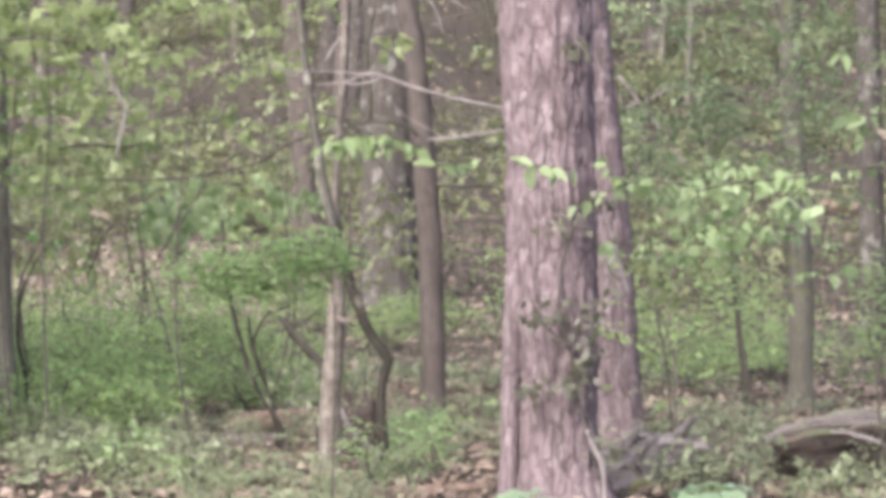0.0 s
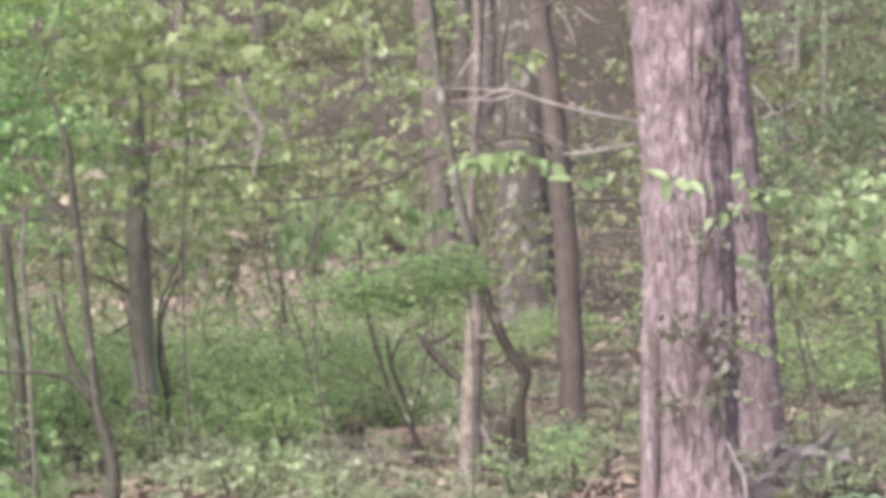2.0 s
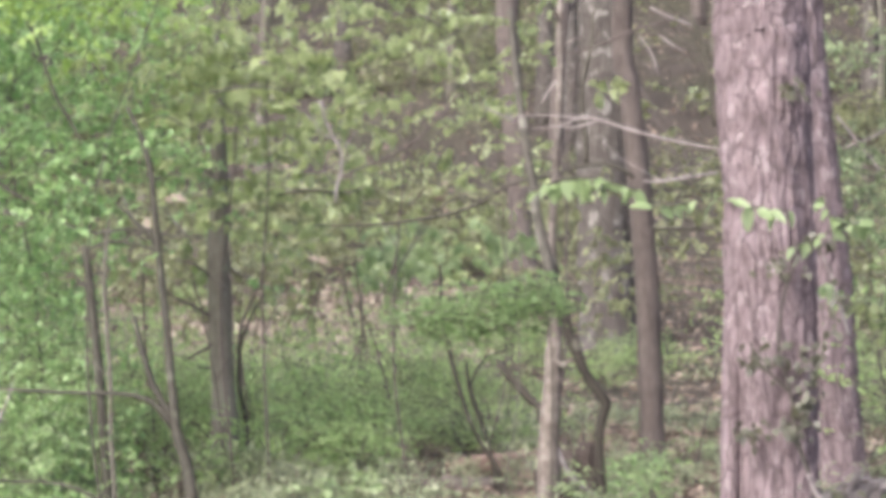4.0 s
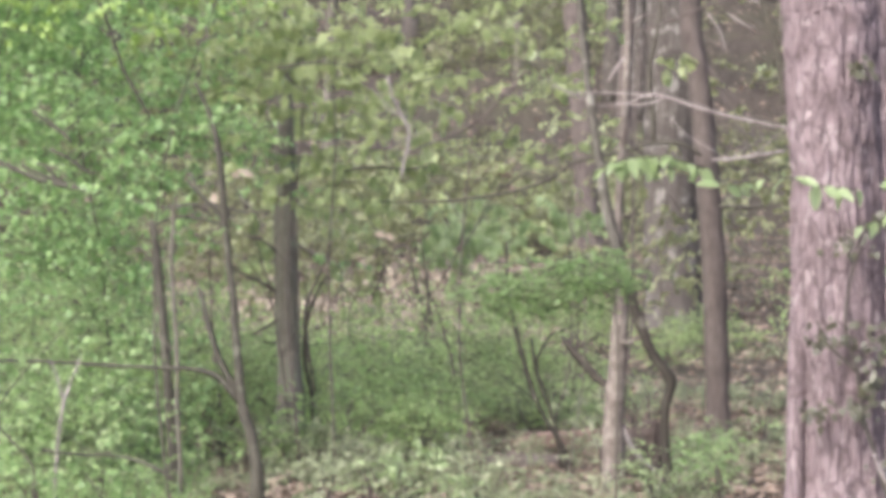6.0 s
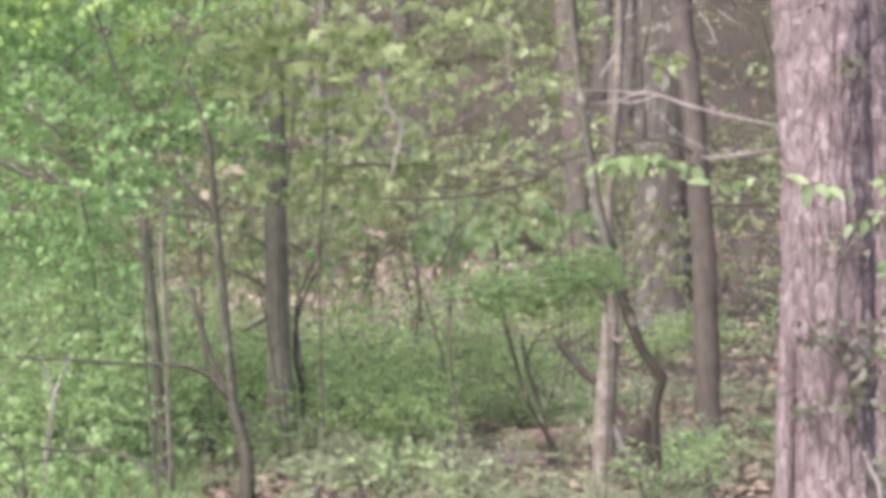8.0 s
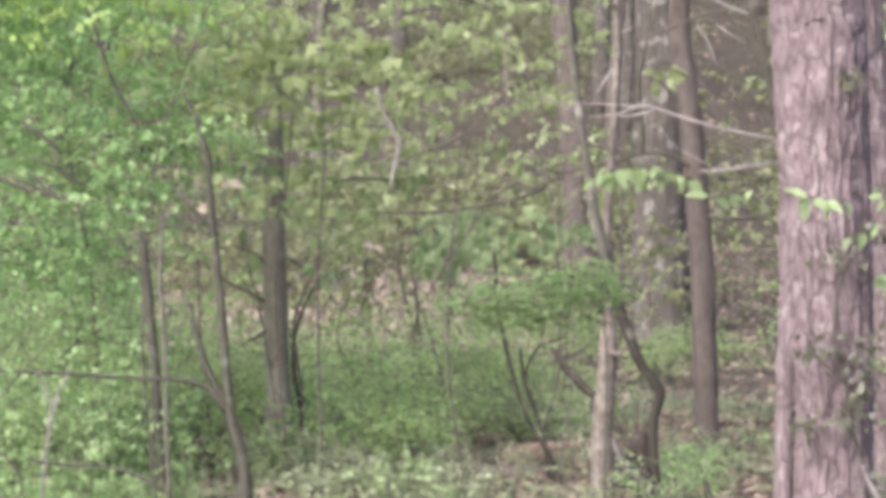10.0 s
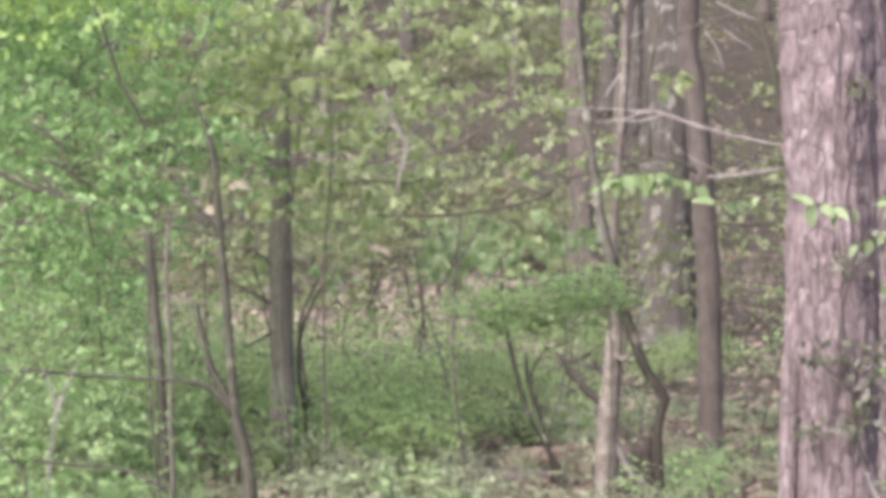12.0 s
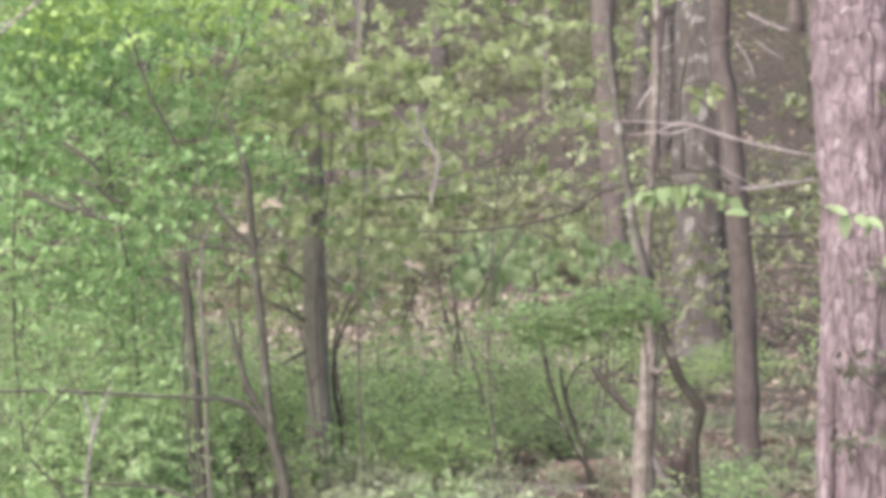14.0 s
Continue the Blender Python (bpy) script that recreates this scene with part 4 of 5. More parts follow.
layered("soft green sapling behind the twin trunks", (3.74, 21.0), (3.23, 4.26, 19.6, 21.6, 1.98, 3.6), 22, LEAF_DUSK, DARK, 151, 0.055, 7, OVAL, 0.22, 0.07, 0.0, 8, 0.36)
layered("open sapling higher on the slope", (5.0, 38), (1.5, 9.5, 36, 42, 1.8, 6.4), 34, LEAF_OLIVE, BROWN, 57, 0.13, 5, OVAL, 0.5, 0.1)
layered("sapling with thin foliage on the slope", (-3.5, 40), (-8.5, 1.5, 38, 46, 2.6, 7.0), 26, LEAF_OLIVE, BROWN, 56, 0.13, 5, OVAL, 0.5, 0.1)
sapling("slim sapling with a soft bough of fine green leaves", [[(0.462, 13, 0.0, 0.006), (0.468, 13, 0.6, 0.006), (0.47, 13, 1.1, 0.005), (0.44, 13, 1.45, 0.004)], [(0.468, 13, 1.25, 0.004), (0.2, 13, 1.36, 0.003), (-0.15, 13, 1.37, 0.002)], [(0.469, 13, 1.3, 0.003), (0.3, 13, 1.46, 0.002), (0.1, 13, 1.5, 0.0015)]],
        TWIG, 55, [(0.16, 13, 1.41, 0.4, 0.4, 0.15), (-0.12, 13, 1.36, 0.3, 0.3, 0.12), (0.4, 13, 1.47, 0.23, 0.4, 0.14), (0.08, 13, 1.29, 0.34, 0.3, 0.09)], 340, LEAF_DARK, 0.027, 0.24, DIAMOND, 12, gap=0.3)

def twiggy(label, base, box, n, bark, seed, r=0.005):
    """A bare bush of long thin crossing twigs."""
    r0 = np.random.default_rng(seed)
    bx, by = base
    gz = float(ground_z(bx, by))
    x0, x1, y0, y1, z0, z1 = box
    ob = thing("bare_bush", (bx, by, gz), label, "bush", "bare bushes")
    stem = [(bx, by, gz - 0.08, r * 2), (bx + r0.normal(0, 0.1), by, (gz + z0) / 2, r * 1.8), ((x0 + x1) / 2, by, (z0 + z1) / 2, r * 1.4), (r0.uniform(x0, x1), by, z1, r * 0.6)]
    part("stem", tube(stem, 6, 0.06, 0.12, seed), bark, ob, smooth=True)
    q = spline(stem, 0.05)
    for k in range(n):
        s = q[int(r0.uniform(0.45, 0.98) * (len(q) - 1))]
        e = np.array([r0.uniform(x0, x1), r0.uniform(y0, y1), r0.uniform(z0, z1)])
        m1 = s[:3] * 0.66 + e * 0.34 + r0.normal(0, 0.05, 3)
        m2 = s[:3] * 0.33 + e * 0.67 + r0.normal(0, 0.06, 3)
        part("branch", tube([(*s[:3], r), (*m1, r * 0.8), (*m2, r * 0.6), (*e, 0.001)], 5, 0.06, 0.12, seed + k), bark, ob)


twiggy("bare grey bush of crossing twigs between the trunks", (-0.35, 17.0), (-1.3, 0.6, 16.4, 17.8, 2.2, 3.6), 26, BROWN, 160, 0.0045)
twiggy("pale-twigged bare bush reaching up between the trunks", (0.25, 16.4), (-0.9, 1.0, 15.8, 17.0, 2.3, 3.5), 14, GREY, 167, 0.0035)
twiggy("bare dark bush behind the pale snag", (-0.6, 19.5), (-1.7, 0.1, 19.0, 20.5, 0.7, 1.8), 6, BROWN, 162)
twiggy("thin bare bush beside the broad tree", (1.9, 19.8), (1.3, 2.9, 19.0, 20.6, 0.4, 1.7), 8, BROWN, 163)
twiggy("bare dark bush near the edge of the wood", (-1.9, 18.0), (-2.6, -1.2, 17.4, 18.6, 0.5, 1.9), 6, BROWN, 164)
twiggy("bare bush under the slope", (0.9, 26), (0.2, 2.0, 25, 27, 1.2, 4.2), 14, BROWN, 165, 0.008)
twiggy("tangle of bare twigs on the slope", (2.7, 44), (1.8, 4.6, 42, 46, 2.0, 6.5), 18, BROWN, 166, 0.014)

# ---- sprays whose leaves can be told one from another: each leaf is a part ----
BIG_OVAL = (np.array([(0, 0, 0), (0.15, 0.12, 0.03), (0.25, 0.35, 0.05), (0.2, 0.65, 0.03), (0.1, 0.88, -0.03), (0, 1, -0.1), (-0.1, 0.88, -0.03), (-0.2, 0.65, 0.03), (-0.25, 0.35, 0.05), (-0.15, 0.12, 0.03), (0, 0.4, -0.01), (0, 0.7, -0.02)], float),
            np.array([(0, 1, 10), (1, 2, 10), (2, 3, 10), (3, 11, 10), (3, 4, 11), (4, 5, 11), (5, 6, 11), (6, 7, 11), (7, 10, 11), (7, 8, 10), (8, 9, 10), (9, 0, 10)]))


def leaf_mesh(name, shape, mat, bend):
    v, t = leaf_geo(np.zeros((1, 3)), np.array([[0.0, 1, 0]]), np.array([[0.0, 0, 1]]), np.ones(1), shape, bend)
    me = mesh_np(name, v, t, True)
    me.materials.append(mat)
    return me


LEAF_MESHES = {"bright": [leaf_mesh("leaf", BIG_OVAL, LEAF_BRIGHT, b) for b in (0.05, 0.2, 0.35)],
               "maple": [leaf_mesh("leaf", MAPLE, LEAF_MAPLE, b) for b in (0.05, 0.2, 0.3)],
               "broad": [leaf_mesh("leaf", MAPLE, LEAF_PALE, b) for b in (0.05, 0.15, 0.25)],
               "dead": [leaf_mesh("leaf", CURLED, DEADPALE, b) for b in (0.1, 0.3, 0.5)],
               "vine": [leaf_mesh("leaf", MAPLE, LEAF_VINE, b) for b in (0.05, 0.2, 0.3)]}


def single_leaf(parent, mesh, at, along, normal, size):
    al = Vector(along).normalized()
    nr = Vector(normal)
    ac = al.cross(nr).normalized()
    nr = ac.cross(al)
    ob = new("leaf", mesh)
    ob.parent = parent
    base = (parent.parent or parent).matrix_basis.translation
    m = Matrix((ac, al, nr)).transposed().to_4x4()
    ob.matrix_basis = Matrix.Translation(Vector(at) - base) @ m @ Matrix.Scale(size, 4)
    return ob


def leafy_twig(label, paths, kind, seed, size, per_metre, hang=0.7):
    """A thin living twig whose leaves hang down singly towards the camera."""
    r0 = np.random.default_rng(seed)
    ob = thing("leafy_twig", paths[0][0][:3], label, "branch", "leafy twigs")
    for k, p in enumerate(paths):
        twig = part("twig", tube(p, 5, 0.05, 0.1, seed + k), DARK, ob, smooth=True)
        q = spline(p, 0.02)
        ln = np.linalg.norm(np.diff(q[:, :3], axis=0), axis=1).sum()
        for i in range(max(3, int(ln * per_metre))):
            s = q[int((i + r0.random()) / max(3, int(ln * per_metre)) * (len(q) - 1))]
            al = (r0.normal(0, 0.65), r0.normal(-0.1, 0.4), -hang * r0.uniform(-0.1, 1.4))
            nr = (r0.normal(0, 0.6), -0.7 + r0.normal(0, 0.4), 0.65)
            single_leaf(twig, LEAF_MESHES[kind][int(r0.integers(3))], s[:3], al, nr, size * r0.uniform(0.65, 1.2))
    return ob


leafy_twig("twig of fresh translucent leaves hanging before the trunks", [[(0.398, 14.2, 2.057, 0.008), (0.529, 14.2, 2.114, 0.01), (0.66, 14.2, 2.139, 0.01), (0.857, 14.2, 2.115, 0.008), (1.005, 14.2, 2.064, 0.007)], [(0.66, 14.2, 2.139, 0.007), (0.726, 14.2, 2.084, 0.005), (0.824, 14.2, 2.062, 0.005)]], "bright", 70, 0.125, 40, 1.3)
leafy_twig("thin twig with a few fresh leaves", [[(1.723, 13, 1.919, 0.006), (1.571, 13, 1.93, 0.006), (1.389, 13, 1.976, 0.006), (1.268, 13, 1.975, 0.006), (1.087, 13, 1.943, 0.004), (0.966, 13, 1.935, 0.004)]], "bright", 71, 0.12, 20, 0.8)
leafy_twig("leafy twig reaching across the broad trunk", [[(2.402, 13.2, 1.839, 0.008), (2.215, 13.2, 1.862, 0.008), (2.06, 13.2, 1.848, 0.008), (1.906, 13.2, 1.779, 0.006), (1.752, 13.2, 1.725, 0.005)], [(2.06, 13.2, 1.848, 0.006), (1.967, 13.2, 1.896, 0.005), (1.934, 13.2, 2.018, 0.003)]], "bright", 72, 0.10, 32, 0.5)
leafy_twig("long leafy spray of bright young leaves", [[(3.743, 14, 1.997, 0.011), (3.476, 14, 1.961, 0.011), (3.276, 14, 1.926, 0.01), (3.077, 14, 1.898, 0.01), (2.812, 14, 1.872, 0.008), (2.581, 14, 1.821, 0.006)], [(3.276, 14, 1.926, 0.008), (3.144, 14, 1.794, 0.006), (2.913, 14, 1.677, 0.005), (2.815, 14, 1.594, 0.005)], [(3.143, 14, 1.899, 0.006), (2.91, 14, 1.988, 0.006), (2.745, 14, 1.953, 0.005)]], "bright", 73, 0.09, 32, 0.5)
leafy_twig("leafy twig tip at the edge of the wood", [[(3.773, 14, 2.293, 0.008), (3.606, 14, 2.274, 0.008), (3.439, 14, 2.305, 0.006), (3.372, 14, 2.321, 0.005)], [(3.606, 14, 2.274, 0.006), (3.541, 14, 2.159, 0.005), (3.624, 14, 2.127, 0.005)], [(3.469, 14, 2.617, 0.006), (3.402, 14, 2.649, 0.005), (3.368, 14, 2.681, 0.003)]], "bright", 74, 0.12, 20, 0.7)
leafy_twig("yellowish leaves on a drooping twig", [[(2.31, 15, 1.378, 0.007), (2.451, 15, 1.414, 0.007), (2.558, 15, 1.31, 0.007), (2.63, 15, 1.206, 0.005)], [(2.451, 15, 1.414, 0.005), (2.488, 15, 1.24, 0.005), (2.56, 15, 1.136, 0.003)]], "maple", 75, 0.075, 40, 0.5)
leafy_twig("small leafy twig high between trunks", [[(0.851, 16, 2.817, 0.007), (0.96, 16, 2.855, 0.007), (1.07, 16, 2.8, 0.006)], [(0.96, 16, 2.855, 0.006), (0.998, 16, 2.745, 0.006)]], "maple", 76, 0.085, 30, 0.8)
leafy_twig("layer of young maple leaves on a twig", [[(-1.324, 15.5, 2.959, 0.009), (-1.144, 15.5, 2.979, 0.009), (-0.964, 15.5, 2.987, 0.007), (-0.784, 15.5, 2.946, 0.005)], [(-0.964, 15.5, 2.987, 0.007), (-0.819, 15.5, 2.873, 0.005), (-0.711, 15.5, 2.856, 0.005)]], "maple", 77, 0.12, 26, 0.7)
leafy_twig("another layer of young maple leaves on a twig", [[(-1.609, 15.5, 2.723, 0.009), (-1.393, 15.5, 2.761, 0.009), (-1.177, 15.5, 2.745, 0.007), (-1.069, 15.5, 2.71, 0.005)], [(-2.04, 15.5, 2.54, 0.007), (-1.896, 15.5, 2.577, 0.007), (-1.751, 15.5, 2.499, 0.005)], [(-0.78, 15.5, 2.623, 0.007), (-0.566, 15.5, 2.678, 0.007), (-0.387, 15.5, 2.698, 0.005)]], "maple", 78, 0.12, 26, 0.8)



def withered(label, at, size, seed, count=3):
    """Dry leaves of last year, or one leaf painted as sunlit, held on a thin twig."""
    r0 = np.random.default_rng(seed)
    x, y, z = at
    ob = thing("withered_twig", at, label, "branch", "withered twigs")
    twig = part("twig", tube([(x - 0.16, y + 0.02, z - 0.05, 0.004), (x - 0.04, y, z + 0.015, 0.004), (x + 0.08, y, z + 0.02, 0.003), (x + 0.16, y, z - 0.02, 0.002)], 5, 0.03, 0.1, seed), TWIG, ob, smooth=True)
    for i in range(count):
        single_leaf(twig, LEAF_MESHES["dead"][i % 3], (x + (i - count / 2) * size * 0.45, y - 0.01, z + 0.015), (r0.normal(0.6, 0.5), r0.normal(0, 0.3), r0.normal(-0.35, 0.3)), (r0.normal(0, 0.3), -0.8, 0.6), size * r0.uniform(0.75, 1.1))


withered("pale withered leaves held on a dead twig", (-1.9, 16.0, 2.06), 0.075, 180, 3)
withered("single curled withered leaf on a thin twig", (-2.045, 16.0, 1.925), 0.075, 181, 2)
# Sunlit leaf: the sun's brightness is put into its pale colour.
withered("leaf hanging at the wood's edge, coloured pale as if sunlit", (3.64, 13.9, 2.14), 0.13, 182, 1)
withered("small withered leaves over the leaf bank", (-0.98, 16.4, 1.66), 0.07, 183, 3)


# ---- climbing vine on the broad trunk ----
def vine():
    r0 = np.random.default_rng(80)
    paths = [[(1.998, 13.55, 0.042, 0.014), (1.99, 13.55, 0.2, 0.013), (1.938, 13.55, 0.358, 0.013), (1.905, 13.55, 0.484, 0.011), (1.84, 13.55, 0.673, 0.011), (1.806, 13.55, 0.925, 0.009), (1.74, 13.55, 1.177, 0.008), (1.769, 13.55, 1.46, 0.006), (1.831, 13.55, 1.65, 0.005)],
             [(2.135, 13.6, 1.241, 0.013), (2.108, 13.6, 1.336, 0.013), (2.062, 13.6, 1.494, 0.011), (2.022, 13.6, 1.62, 0.009), (1.971, 13.6, 1.715, 0.006)],
             [(1.799, 13.5, 0.928, 0.008), (1.64, 13.5, 1.084, 0.008), (1.575, 13.5, 1.209, 0.006)]]
    ob = thing("climbing_vine", (paths[0][0][0], paths[0][0][1], float(ground_z(*paths[0][0][:2]))), "woody vine with small olive leaves, clumped over dark patches of the trunk", "vine")
    for k, p in enumerate(paths):
        stem = part("stem", tube(rooted(p, 1.0) if k == 0 else p, 6, 0.05, 0.15, 80 + k), PALE if k == 1 else DARK, ob, smooth=True)
    # Leaf clumps also stand in for moss, shadow smudges and a cavity.
    for cx, cy, cz, rx, ry, rz in [(1.721, 13.52, 1.115, 0.172, 0.04, 0.125), (1.897, 13.52, 0.927, 0.078, 0.04, 0.187), (1.763, 13.52, 1.618, 0.14, 0.04, 0.094), (1.566, 13.52, 0.706, 0.109, 0.04, 0.056), (2.051, 13.52, 1.4, 0.081, 0.05, 0.156), (1.818, 13.52, 2.592, 0.078, 0.03, 0.056), (1.952, 13.52, 1.777, 0.125, 0.04, 0.062), (2.029, 13.52, 0.361, 0.156, 0.06, 0.094), (1.865, 13.52, 0.864, 0.069, 0.03, 0.094), (1.61, 13.52, 1.099, 0.094, 0.03, 0.075), (1.772, 13.52, 0.738, 0.156, 0.04, 0.069), (1.927, 13.52, 1.116, 0.062, 0.04, 0.125)]:
        for i in range(int(9 + 60 * rx * rz / 0.02)):
            if i > 24:
                break
            at = (cx + r0.normal(0, 0.5) * rx, cy + r0.normal(0, 0.5) * ry, cz + r0.normal(0, 0.5) * rz)
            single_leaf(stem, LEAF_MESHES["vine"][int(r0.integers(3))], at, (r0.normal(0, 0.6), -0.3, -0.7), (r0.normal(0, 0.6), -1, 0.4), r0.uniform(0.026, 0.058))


vine()


# ---- dead wood on the ground ----
def log(label, path, bark, seed, name="fallen_log", ridges=0.012, rough=0.16, slabs=0, lying=False):
    p = [tuple(a) for a in path]
    if lying:
        p = [(x, y, float(ground_z(x, y)) + 0.7 * r, r) for x, y, z, r in p]
    c = p[len(p) // 2]
    ob = thing(name, (c[0], c[1], float(ground_z(c[0], c[1]))), label, "log")
    part("trunk", tube(p, 40, 0.025, rough, seed, ridges, 0.05), bark, ob, smooth=True)
    r0 = np.random.default_rng(seed)
    for i in range(2 if name == "fallen_log" else 0):
        s = p[int(r0.integers(1, len(p)))]
        e = (s[0] + r0.normal(0, 0.12), s[1] - 0.1, s[2] + s[3] * 1.5 + 0.05)
        part("stub", tube([(s[0], s[1], s[2], s[3] * 0.25), (*e, s[3] * 0.14)], 7, 0.03, 0.15, seed + i), bark, ob, smooth=True)
    q = spline(p, 0.03)
    for i in range(slabs):
        k = int(r0.uniform(0.02, 0.85) * (len(q) - 1))
        a = r0.uniform(-2.4, -0.3)
        n = int(r0.uniform(5, 14))
        seg = q[k:min(len(q), k + n):2]
        if len(seg) < 3:
            continue
        off = np.array([0, math.cos(a) * 1.0, -math.sin(a)])
        rr = r0.uniform(0.01, 0.035)
        part("bark_slab", tube([(*(c[:3] + off * (c[3] * 0.97) + r0.normal(0, 0.012, 3)), rr * (0.5 if j in (0, len(seg) - 1) else 1)) for j, c in enumerate(seg)], 6, 0.02, 0.3, seed + i, 0.006), (bark, PALE, ROT)[i % 3], ob)
    return ob


# The core is solid: its dark colour stands in for a hollow's shade.
fallen = log("rotting fallen log with a split grey shell over a dark solid core", [(3.373, 15.4, 0.168, 0.064), (3.476, 15.4, 0.169, 0.124), (3.659, 15.4, 0.162, 0.163), (3.99, 15.4, 0.155, 0.178), (4.359, 15.4, 0.133, 0.188), (4.803, 15.4, 0.112, 0.195)], CORE, 90, ridges=0.04, rough=0.3)
for k, (p, mat) in enumerate([
        ([(3.206, 15, 0.29, 0.014), (3.331, 15, 0.345, 0.026), (3.491, 15, 0.392, 0.03), (3.669, 15, 0.417, 0.028), (3.884, 15, 0.435, 0.028), (4.243, 15, 0.443, 0.026)], GREYROT),
        ([(3.238, 14.85, 0.275, 0.018), (3.351, 14.85, 0.318, 0.03), (3.491, 14.85, 0.352, 0.032), (3.615, 14.85, 0.356, 0.022), (3.704, 14.85, 0.345, 0.01)], ROT),
        ([(3.681, 14.9, 0.352, 0.012), (3.823, 14.9, 0.385, 0.022), (4.001, 14.9, 0.38, 0.026), (4.251, 14.9, 0.367, 0.026)], ROT),
        ([(3.501, 15.2, 0.394, 0.018), (3.717, 15.2, 0.43, 0.028), (4.007, 15.2, 0.46, 0.032), (4.335, 15.2, 0.468, 0.025)], MOSSY),
        ([(3.585, 14.8, 0.371, 0.007), (3.691, 14.8, 0.357, 0.01), (3.833, 14.8, 0.326, 0.009), (3.933, 14.8, 0.274, 0.007)], PALE)]):
    part("bark_slab", tube(p, 14, 0.02, 0.45, 190 + k, 0.012, 0.03), mat, fallen, smooth=True)
log("grey crumbling log broken beside the broad tree", [(2.154, 14.9, 0.06, 0.12), (2.273, 14.9, 0.1, 0.165), (2.482, 14.9, 0.15, 0.175), (2.692, 14.9, 0.17, 0.165), (2.86, 14.9, 0.16, 0.12)], GREYROT, 102, ridges=0.04, rough=0.34, slabs=12)
log("mossy lump of rotten wood", [(2.15, 14.5, 0.03, 0.11), (2.29, 14.5, 0.06, 0.14), (2.46, 14.5, 0.03, 0.1)], GREYROT, 103, ridges=0.03, rough=0.34, slabs=6)
log("split plank of dead wood lying on the log", [(3.313, 15, 0.332, 0.016), (3.526, 15, 0.389, 0.024), (3.812, 15, 0.404, 0.026), (4.099, 15, 0.397, 0.021)], GREYROT, 104, "dead_branch", 0.006)
log("reddish decayed log lying in the leaves", [(0.25, 14.3, -0.07, 0.066), (0.5, 14.2, -0.035, 0.082), (0.8, 14.3, -0.01, 0.086), (1.1, 14.4, 0.005, 0.076), (1.45, 14.6, 0.03, 0.051)], REDLOG, 91, ridges=0.02, rough=0.25)
log("pale log lying across the slope", [(-8.25, 73, 3.768, 0.051), (-6.274, 73, 3.773, 0.059), (-4.622, 73, 3.825, 0.059), (-3.13, 73, 3.892, 0.042)], PALE, 92, ridges=0.0, lying=True)
log("tan weathered log on the slope", [(14.31, 60.5, 2.27, 0.19), (14.74, 60.5, 2.23, 0.24), (15.25, 60.5, 2.2, 0.22), (15.5, 60.5, 2.17, 0.14)], REDLOG, 93, ridges=0.0)
log("short broken piece of tan trunk on the bank", [(-1.691, 72, 3.662, 0.15), (-1.116, 72, 3.685, 0.21), (-0.539, 72, 3.708, 0.16)], REDLOG, 94, ridges=0.0, lying=True)
log("broken dead limb among the debris", [(-0.018, 20, 0.002, 0.021), (0.166, 20, 0.016, 0.025), (0.395, 20, 0.035, 0.023), (0.579, 20, 0.05, 0.016)], BROWN, 95, "dead_branch", 0, lying=True)
log("pale root-like stick against the broad tree", [(1.878, 13.4, 0.49, 0.006), (1.916, 13.4, 0.403, 0.009), (1.955, 13.4, 0.334, 0.011), (1.978, 13.4, 0.216, 0.011), (1.976, 13.4, 0.091, 0.011)], PALE, 108, "dead_branch", 0)
log("brown rotting limb sunk in the leaves", [(-0.537, 17.6, -0.018, 0.028), (-0.337, 17.6, 0.023, 0.049), (-0.055, 17.6, 0.032, 0.061), (0.188, 17.6, 0.016, 0.053), (0.35, 17.6, -0.008, 0.024)], BROWN, 109, "dead_branch", 0.01, 0.3, lying=True)
log("reddish rotten bough behind the leaning saplings", [(-0.12, 18.9, 0.079, 0.05), (0.16, 19.0, 0.093, 0.09), (0.44, 19.2, 0.111, 0.1), (0.72, 19.4, 0.103, 0.075), (0.95, 19.6, 0.1, 0.05)], REDLOG, 110, "dead_branch", 0.01, 0.3, lying=True)
log("thin dead limb lying in the leaves", [(-0.417, 17.6, -0.017, 0.012), (-0.314, 18.6, 0.041, 0.017), (-0.222, 19.8, 0.031, 0.014)], BROWN, 96, "dead_branch", 0, lying=True)
log("pale dead stick leaning to the ground", [(0.611, 16.1, 0.451, 0.013), (0.649, 16.1, 0.351, 0.015), (0.710, 16.1, 0.248, 0.017), (0.785, 16.1, 0.175, 0.017), (0.867, 16.1, 0.117, 0.015), (0.919, 16.1, 0.048, 0.013)], PALE, 97, "dead_branch", 0)
log("dead limb lying before the stump", [(-0.331, 20.2, 0.052, 0.026), (-0.102, 20.8, 0.058, 0.031), (0.133, 20.2, 0.06, 0.03), (0.355, 19.6, 0.055, 0.023)], BROWN, 98, "dead_branch", 0, lying=True)
log("pale broken limb lying on the slope", [(-9.861, 72, 3.254, 0.05), (-9.36, 72, 3.426, 0.1), (-8.773, 72, 3.482, 0.1), (-8.102, 72, 3.506, 0.066)], PALE, 99, "dead_branch", 0, lying=True)


